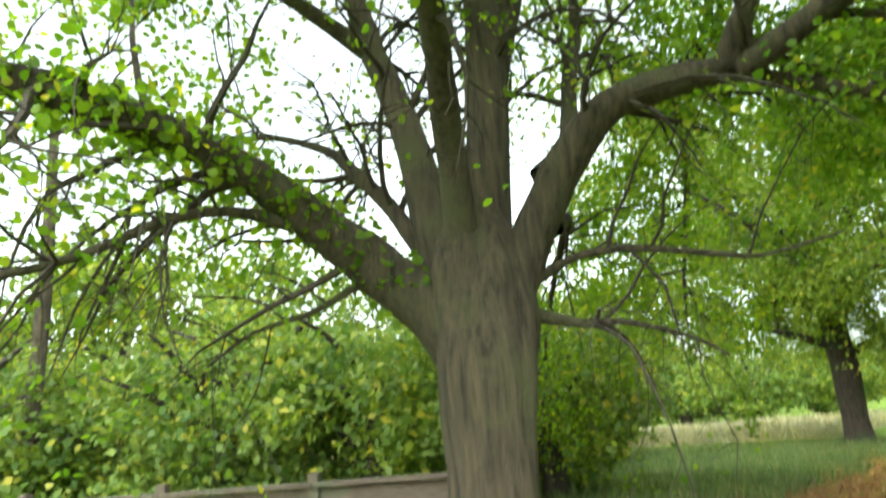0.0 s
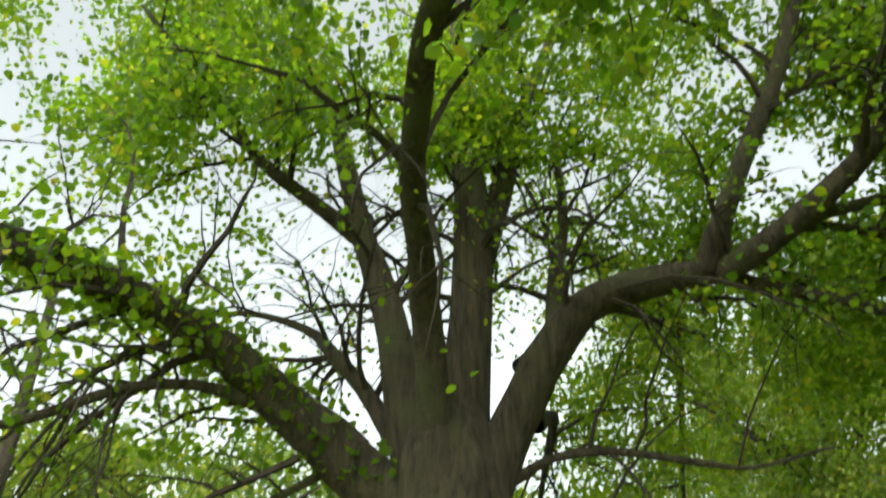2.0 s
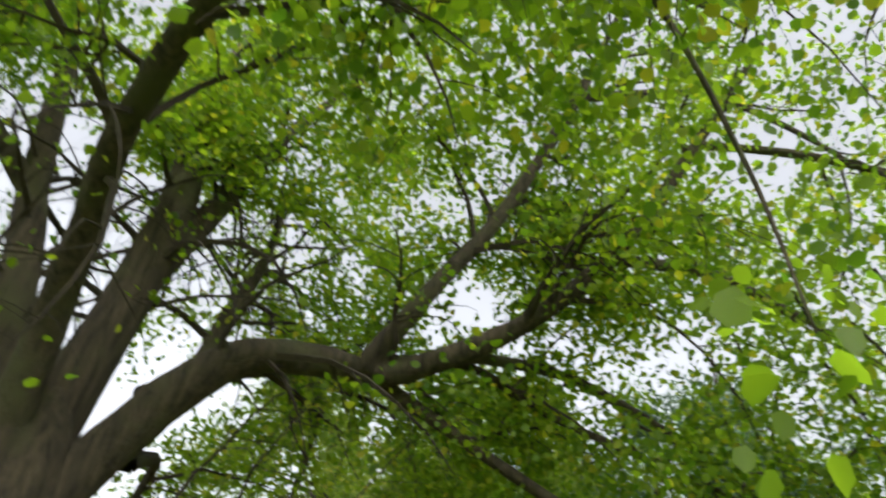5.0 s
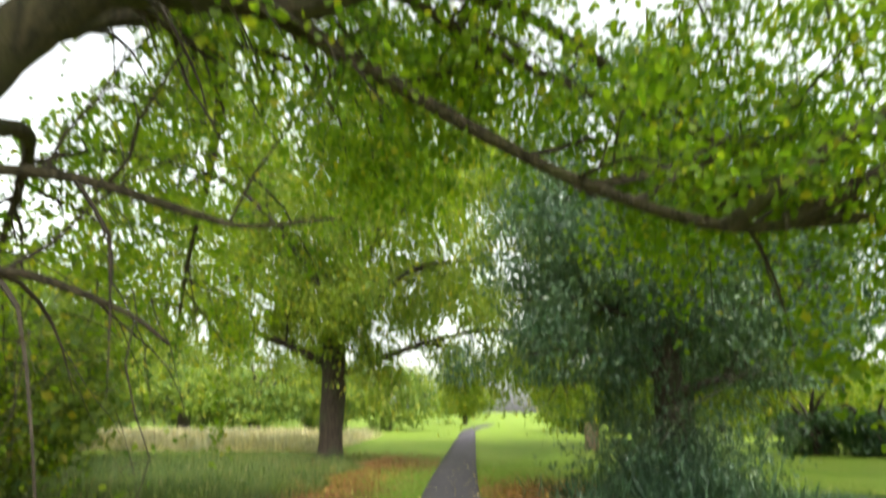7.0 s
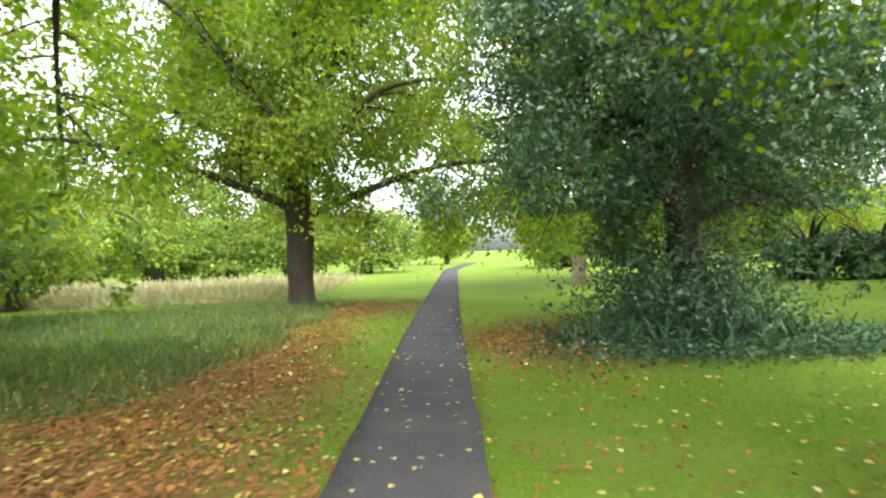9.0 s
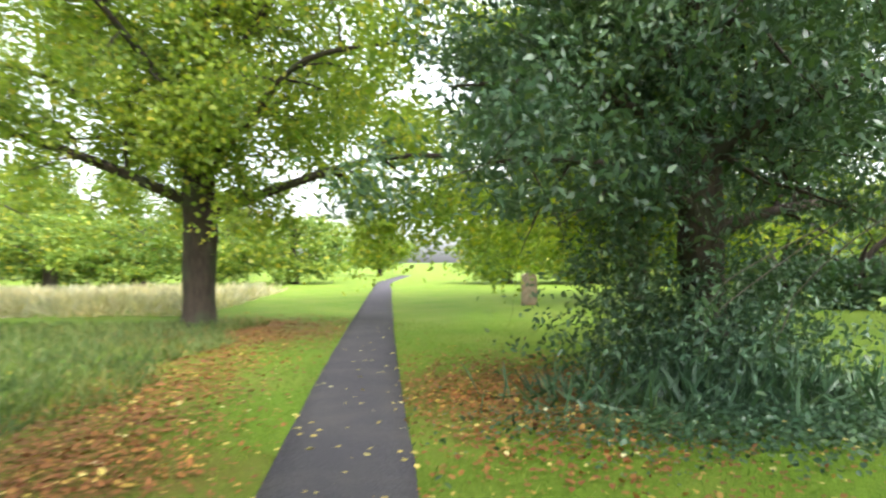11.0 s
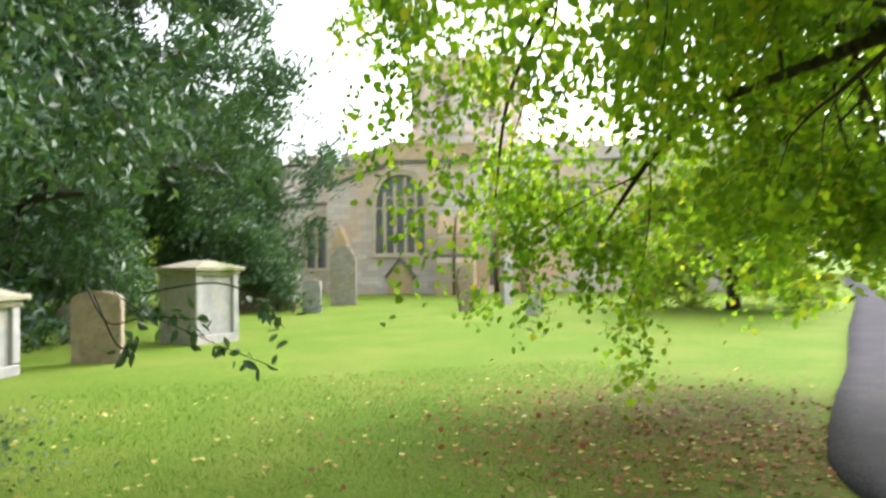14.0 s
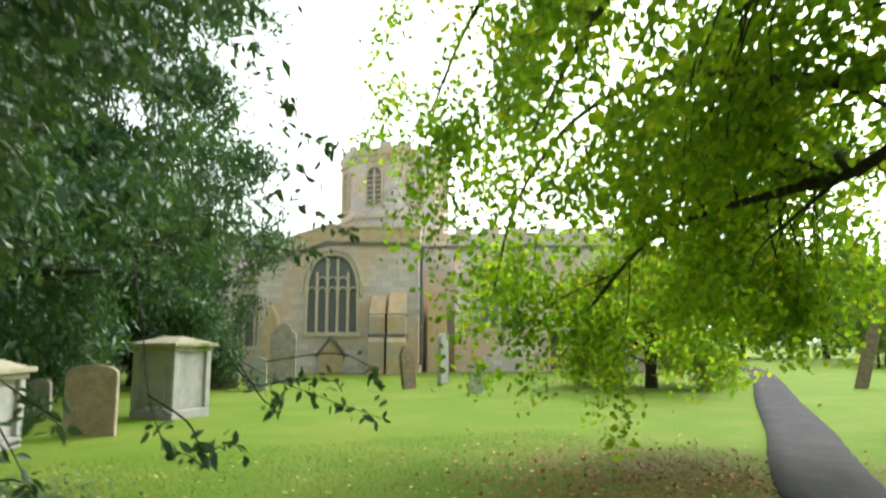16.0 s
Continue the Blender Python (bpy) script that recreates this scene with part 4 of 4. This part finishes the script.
def arch(cx, w, sill, spring, apex, n=10):
    """A pointed opening."""
    pts = [(cx + w / 2, sill), (cx + w / 2, spring)]
    for k in range(1, n):
        a = k / n
        pts.append((cx + w / 2 * math.cos(a * math.pi / 2) ** 0.8, spring + (apex - spring) * math.sin(a * math.pi / 2) ** 0.92))
    pts.append((cx, apex))
    mirror = [(2 * cx - x, z) for x, z in pts[::-1][1:]]
    return [(cx - w / 2, sill)] + pts[0:1] + pts[1:] + mirror[:-1]


def ribbon(points, width, depth, y, closed=False):
    """One stone bar along a line of (x, z)."""
    bm = bmesh.new()
    p = np.array(points, float)
    n = len(p)
    rows = []
    for i in range(n):
        a, b = (p[i - 1], p[(i + 1) % n]) if closed else (p[max(i - 1, 0)], p[min(i + 1, n - 1)])
        t = unit(b - a)
        s = np.array([-t[1], t[0]]) * width / 2
        rows.append([bm.verts.new((q[0], h, q[1])) for q, h in ((p[i] - s, y), (p[i] + s, y), (p[i] + s, y + depth), (p[i] - s, y + depth))])
    for i in range(n if closed else n - 1):
        a, b = rows[i], rows[(i + 1) % n]
        for k in range(4):
            bm.faces.new((a[k], a[(k + 1) % 4], b[(k + 1) % 4], b[k]))
    if not closed:
        bm.faces.new(rows[0])
        bm.faces.new(rows[-1][::-1])
    return bm


def gothic_window(cx, w, sill, spring, apex, lights, y, name="window"):
    """Glass, mullions and tracery in a pointed opening whose front is at y."""
    win = thing(name, Matrix.Identity(4), "", "")
    win.parent = church
    ring = arch(cx, w, sill, spring, apex)
    part("window_frame", ribbon(ring, 0.16, 0.2, y - 0.12, True), TRIM_STONE, win)
    part("hood_mould", ribbon(arch(cx, w + 0.36, spring - 0.1, spring, apex + 0.2)[1:], 0.12, 0.16, y - 0.02), TRIM_STONE, win)
    part("window_sill", boxes((cx - w / 2 - 0.12, y - 0.2, sill - 0.16, cx + w / 2 + 0.12, y + 0.1, sill), bevel=0.02), TRIM_STONE, win)
    step = w / lights
    for k in range(1, lights):
        x = cx - w / 2 + k * step
        f = abs(x - cx) / (w / 2)
        top = spring + (apex - spring) * max(0.0, 1 - f ** 1.35) ** 0.9
        part("mullion", boxes((x - 0.065, y - 0.2, sill, x + 0.065, y - 0.04, top)), TRIM_STONE, win)
    for k in range(lights):
        x = cx - w / 2 + (k + 0.5) * step
        arc = [(x + step / 2 * math.cos(a), spring - 0.1 + step * 0.75 * math.sin(a)) for a in np.linspace(0, math.pi, 9)]
        part("tracery", ribbon(arc, 0.09, 0.12, y - 0.18), TRIM_STONE, win)
        inner = [(x + step * 0.5 * math.cos(a), spring + step * 0.85 + step * 0.7 * math.sin(a)) for a in np.linspace(0.3, math.pi - 0.3, 7)]
        if 0 < k < lights - 1:
            part("tracery", ribbon(inner, 0.08, 0.12, y - 0.18), TRIM_STONE, win)
    part("pane", prism(ring, y - 0.26, y - 0.24), GLASS, win, "leaded glass greyed as if reflecting the sky")
    for j in range(1, 9):
        z = sill + (spring - sill) * j / 9
        part("saddle_bar", boxes((cx - w / 2, y - 0.225, z - 0.012, cx + w / 2, y - 0.205, z + 0.012)), PIPE, win)
    return win


# transept front, with its great window
TOP = [(-3.7, -0.3), (4.3, -0.3), (4.3, 6.25), (-0.3, 6.35), (-3.7, 5.2)]
part("transept_wall", wall_with(TOP, [arch(0, 2.6, 1.9, 3.9, 5.85)], 0, -0.7), MASONRY, church)
gothic_window(0, 2.6, 1.9, 3.9, 5.85, 5, 0)
part("string_course", ribbon([(-3.8, 5.25), (-0.3, 6.4), (4.4, 6.3)], 0.14, 0.18, -0.03), DARK_STONE, church)
part("parapet", prism([(-3.75, 5.3), (-0.3, 6.45), (4.35, 6.35), (4.35, 7.1), (-0.3, 7.25), (-3.75, 6.1)], -0.55, 0.06), ORANGE_STONE, church, "honey-coloured stone parapet")
part("coping", ribbon([(-3.8, 6.15), (-0.3, 7.3), (4.4, 7.15)], 0.12, 0.75, -0.62), MASONRY, church)
part("plinth", boxes((-3.75, -0.2, -0.2, 4.35, 0.1, 0.55), bevel=0.03), MASONRY, church)
part("side_wall", boxes((3.6, -8.0, -0.3, 4.3, -0.7, 6.2)), MASONRY, church)
part("side_wall", boxes((-3.7, -8.0, -0.3, -3.0, -0.7, 5.2)), MASONRY, church)
part("transept_roof", prism([(-3.0, 5.3), (3.6, 6.0), (3.6, 6.15), (-0.3, 6.9), (-3.0, 5.9)], -8.0, -0.6), LEAD, church)
part("gabled_niche", prism([(-0.55, 0), (0.65, 0), (0.65, 0.85), (0.05, 1.6), (-0.55, 0.85)], 0.05, 0.22), ORANGE_STONE, church)
part("niche_roof", ribbon([(-0.68, 0.8), (0.05, 1.72), (0.78, 0.8)], 0.12, 0.3, 0.03), DARK_STONE, church)
for x0, x1, z, d in ((2.0, 2.75, 3.4, 0.75), (2.9, 3.75, 3.6, 0.95)):
    part("buttress", prism([(0, -0.2), (d + 0.25, -0.2), (d + 0.25, 1.5), (d, 1.8), (d, 2.7), (0.35, z), (0.05, z + 0.35), (0, z + 0.35)], x0, x1), ORANGE_STONE, church).matrix_local = Matrix(((0, 1, 0, 0), (1, 0, 0, 0), (0, 0, 1, 0), (0, 0, 0, 1)))
    part("buttress_cap", boxes((x0 - 0.06, -0.02, 1.75, x1 + 0.06, d + 0.1, 1.87), bevel=0.02), DARK_STONE, church)
    part("buttress_cap", boxes((x0 - 0.06, -0.02, 2.72, x1 + 0.06, d - 0.05, 2.84), bevel=0.02), DARK_STONE, church)
part("pinnacle", prism([(-3.25, -0.2), (-2.55, -0.2), (-2.55, 2.6), (-2.9, 3.3), (-3.25, 2.6)], 0.0, 0.55), ORANGE_STONE, church)
bm = bmesh.new()
bmesh.ops.create_cone(bm, segments=10, radius1=0.09, radius2=0.09, depth=5.6, cap_ends=True, matrix=Matrix.Translation((4.45, 0.12, 3.2)))
box(bm, 4.3, 0.0, 5.9, 4.6, 0.26, 6.2, 0.02)
part("drainpipe", bm, PIPE, church)

# nave, set back
NV = -3.2
part("nave_wall", wall_with([(4.3, -0.3), (16.5, -0.3), (16.5, 6.65), (4.3, 6.65)], [arch(8.4, 2.2, 2.2, 4.2, 5.6), arch(14.2, 2.0, 2.2, 4.2, 5.6), [(11.0, 0.05), (12.0, 0.05), (12.0, 1.75), (11.8, 2.1), (11.2, 2.1), (11.0, 1.75)]], NV, NV - 0.7), MASONRY, church)
for cx, w in ((8.4, 2.2), (14.2, 2.0)):
    gothic_window(cx, w, 2.2, 4.2, 5.6, 4, NV)
part("nave_parapet", boxes((4.3, NV - 0.6, 6.65, 16.5, NV + 0.06, 7.35), bevel=0.03), MASONRY, church)
for k in range(8):
    part("battlement", boxes((4.5 + k * 1.52, NV - 0.55, 7.35, 5.4 + k * 1.52, NV + 0.03, 7.65), bevel=0.03), MASONRY, church)
part("string_course", boxes((4.3, NV - 0.1, 6.52, 16.5, NV + 0.14, 6.66), bevel=0.02), DARK_STONE, church)
part("nave_plinth", boxes((4.3, NV - 0.1, -0.2, 10.8, NV + 0.1, 0.9), bevel=0.03), MASONRY, church)
part("nave_roof", prism([(4.3, 6.5), (16.5, 6.5), (16.5, 7.2), (4.3, 7.2)], NV - 8, NV - 0.6), LEAD, church)
door = part("door", boxes((11.02, NV - 0.4, 0.05, 11.98, NV - 0.33, 2.08), bevel=0.01), DOOR_WOOD, church, "dark wooden side door in a stone arch")
part("door_frame", ribbon([(10.92, 0), (10.92, 1.8), (11.15, 2.2), (11.85, 2.2), (12.08, 1.8), (12.08, 0)], 0.24, 0.16, NV - 0.04), ORANGE_STONE, church)
for x in (6.0, 15.7):
    part("buttress", prism([(NV - 0.1, -0.2), (NV + 0.9, -0.2), (NV + 0.9, 3.0), (NV + 0.5, 3.6), (NV + 0.5, 5.2), (NV, 5.9)], x, x + 0.7), MASONRY, church).matrix_local = Matrix(((0, 1, 0, 0), (1, 0, 0, 0), (0, 0, 1, 0), (0, 0, 0, 1)))
part("porch_block", boxes((4.6, NV, -0.2, 5.6, NV + 1.4, 3.3), bevel=0.05), ORANGE_STONE, church)
part("rear_wall", boxes((-14, -12, -0.3, 16.5, -11.3, 6.5)), MASONRY, church)
part("end_wall", boxes((15.8, -11.3, -0.3, 16.5, NV - 0.7, 6.5)), MASONRY, church)

# chancel aisle on the other side of the transept, set back
CV = -2.6
part("chancel_wall", wall_with([(-14, -0.3), (-3.7, -0.3), (-3.7, 4.6), (-14, 4.6)], [arch(-5.0, 1.8, 1.2, 2.9, 4.1), arch(-9.8, 1.6, 1.2, 2.7, 3.7)], CV, CV - 0.7), MASONRY, church)
gothic_window(-5.0, 1.8, 1.2, 2.9, 4.1, 3, CV)
gothic_window(-9.8, 1.6, 1.2, 2.7, 3.7, 3, CV)
part("chancel_parapet", boxes((-14, CV - 0.6, 4.75, -3.7, CV + 0.05, 5.5), bevel=0.03), MASONRY, church)
part("string_course", boxes((-14, CV - 0.1, 4.6, -3.7, CV + 0.14, 4.74), bevel=0.02), DARK_STONE, church)
part("chancel_roof", prism([(-14, 5.2), (-3.7, 5.2), (-3.7, 7.4), (-14, 7.2)], CV - 8, CV - 2.5), MASONRY, church)
for k in range(9):
    part("battlement", boxes((-13.6 + k * 1.12, CV - 2.9, 7.3, -13.0 + k * 1.12, CV - 2.5, 7.75), bevel=0.02), MASONRY, church)
part("end_wall", boxes((-14, -11.3, -0.3, -13.3, CV - 0.7, 6.8)), MASONRY, church)

# tower: eight-sided above the roofs, with louvred bell openings
TX, TY, TR = 2.2, -7.5, 3.05


def octagon(r, z0, z1, bm=None, r2=None):
    bm = bm or bmesh.new()
    bmesh.ops.create_cone(bm, segments=8, radius1=r / math.cos(math.pi / 8), radius2=(r2 or r) / math.cos(math.pi / 8), depth=z1 - z0, cap_ends=True,
                          matrix=Matrix.Translation((TX, TY, (z0 + z1) / 2)) @ Matrix.Rotation(math.pi / 8 + radians(16), 4, "Z"))
    return bm


part("tower_shaft", octagon(TR, 0, 12.2), MASONRY, church)
part("tower_string", octagon(TR + 0.13, 8.5, 8.68), TRIM_STONE, church)
part("tower_string", octagon(TR + 0.13, 11.85, 12.0), TRIM_STONE, church)
part("tower_parapet", octagon(TR + 0.1, 12.2, 12.6), MASONRY, church)
for k in range(8):
    a = radians(16 + 45 * k)
    m = Matrix.Translation((TX, TY, 0)) @ Matrix.Rotation(a, 4, "Z") @ Matrix.Translation((0, TR, 0))
    bell = thing("bell_opening", Matrix.Identity(4), "", "")
    bell.parent = church
    bell.matrix_local = m
    # no hole is cut: a flat dark panel stands in for the opening's shade
    part("dark_panel", prism(arch(0, 0.95, 9.3, 10.9, 11.5), -0.04, 0.02), DARK_STONE, bell)
    part("frame", ribbon(arch(0, 1.0, 9.3, 10.9, 11.5), 0.12, 0.14, 0.0, True), TRIM_STONE, bell)
    part("mullion", boxes((-0.06, 0.0, 9.3, 0.06, 0.1, 11.35)), TRIM_STONE, bell)
    for j in range(6):
        part("louvre", boxes((-0.46, 0.0, 9.5 + j * 0.29, 0.46, 0.07, 9.57 + j * 0.29)), TRIM_STONE, bell)
    for sx in (-1, 1):
        part("merlon", boxes((sx * 0.65 - 0.35, -0.15, 12.6, sx * 0.65 + 0.35, 0.08, 12.95), bevel=0.03), MASONRY, bell)
bm = bmesh.new()
dial = ribbon([(0.42 * math.cos(a), 11.98 + 0.42 * math.sin(a)) for a in np.linspace(0, 2 * math.pi, 25)[:-1]], 0.09, 0.05, TR + 0.12, True)
box(dial, -0.025, TR + 0.13, 11.98, 0.025, TR + 0.15, 12.28)
box(dial, 0.03, TR + 0.13, 11.96, 0.24, TR + 0.15, 12.0)
part("clock_dial", dial, GILT, church, "small gilded clock ring").matrix_local = Matrix.Translation((TX, TY, 0)) @ Matrix.Rotation(radians(16), 4, "Z")

# ---------------------------------------------------------------- low growth, litter and grass
g = np.random.default_rng(77)


def stuff(name, me, label, category):
    ob = new(name, me)
    return tagged(ob, label, category, "", "stuff")


def off_path(p):
    on = np.abs(p[:, 0] + 0.1) < 0.5
    q = np.array(BRANCH_WAY)
    for a, b in zip(q[:-1], q[1:]):
        t = np.clip(((p[:, :2] - a) @ (b - a)) / ((b - a) @ (b - a)), 0, 1)
        on |= np.linalg.norm(p[:, :2] - (a + t[:, None] * (b - a)), axis=1) < 0.53
    return p[~on]


def scatter(n, cx, cy, sx, sy, z=0.0):
    p = np.column_stack([g.normal(cx, sx, n), g.normal(cy, sy, n), np.full(n, z)])
    return p


BLADE = np.array([(-0.045, 0, 0), (-0.03, 0.6, 0.03), (0, 1.0, 0.16), (0.045, 0, 0)])


def blades(name, p, size, mat, label, spread=0.5):
    return stuff(name, leaf_mesh(name, p, size, mat, g, BLADE, -0.9, 0.0, spread), label, "grass")


lawn = np.column_stack([g.uniform(-6, 9, 120000), g.uniform(7.5, 27, 120000), np.zeros(120000) - 0.025])
keep = g.uniform(size=len(lawn)) < np.clip(1.25 - np.hypot(lawn[:, 0] - 1, lawn[:, 1] - 13) / 15, 0.12, 1)
blades("grass", off_path(lawn[keep]), 0.045, GRASS_BLADE, "short mown green grass blades")
rough = np.column_stack([g.uniform(-13, -2.6, 26000), g.uniform(12, 27, 26000), np.zeros(26000) - 0.02])
rough = rough[rough[:, 0] < -2.2 - 0.9 * np.abs(np.sin(rough[:, 1] * 0.7)) - np.maximum(0, 15 - rough[:, 1]) * 0.6]
blades("long_grass", rough, 0.2, ROUGH_BLADE, "long rough grass beyond the mown verge")
straw = np.column_stack([g.uniform(-40, -5, 22000), g.uniform(30, 46, 22000), np.zeros(22000) - 0.02])
blades("dry_grass", straw, 0.5, STRAW, "pale dry tall grass in the meadow")
ivy = np.concatenate([scatter(13000, 4.3, 15.9, 1.2, 0.6, 0.0), scatter(9000, 5.9, 16.3, 0.9, 0.7, 0.0)])
ivy[:, 2] += np.abs(g.normal(size=len(ivy))) * 0.025
stuff("ground_ivy", leaf_mesh("ground_ivy", off_path(ivy), 0.05, IVY_LEAF, g, LEAF_ROUND, 0.0, 0.6), "blue-green ivy carpet beneath the holly", "ivy")
tuft = scatter(1100, 3.9, 16.9, 0.9, 0.35, -0.02)
blades("grass_tufts", off_path(tuft), 0.38, IVY_LEAF, "dark grassy tufts at the holly's foot")
skirt = scatter(13000, 4.2, 17.9, 0.8, 0.75, 0.0)
skirt[:, 2] = np.abs(g.normal(size=len(skirt))) * 0.8
stuff("holly_undergrowth", leaf_mesh("holly_undergrowth", skirt, 0.09, HOLLY_LEAF, g, LEAF_NARROW, 0.2), "dark holly suckers round the trunk", "bush")
red = np.concatenate([scatter(17000, -3.3, 10.0, 1.9, 2.2, 0.0), scatter(7000, -2.4, 16.5, 0.6, 3.5, 0.0), scatter(5000, -3.0, 25.0, 1.5, 2.2, 0.0), scatter(6000, 2.0, 17.3, 0.9, 1.7, 0.0), scatter(3000, 4.6, 8.6, 1.5, 1.3, 0.0)])
stuff("fallen_leaves", leaf_mesh("fallen_leaves", off_path(red), 0.05, FALLEN, g, LEAF_ROUND, 0.0, 0.75), "brown and russet fallen leaves on the grass", "leaves")
gold = np.concatenate([np.column_stack([g.uniform(-5, 8, 900), g.uniform(8, 20, 900), np.full(900, 0.035)]), np.column_stack([g.uniform(-0.7, 0.5, 70), g.uniform(7, 25, 70), np.full(70, 0.042)])])
stuff("yellow_leaves", leaf_mesh("yellow_leaves", gold, 0.05, FALLEN_YELLOW, g, LEAF_ROUND, 0.0, 0.8), "scattered yellow fallen leaves", "leaves")
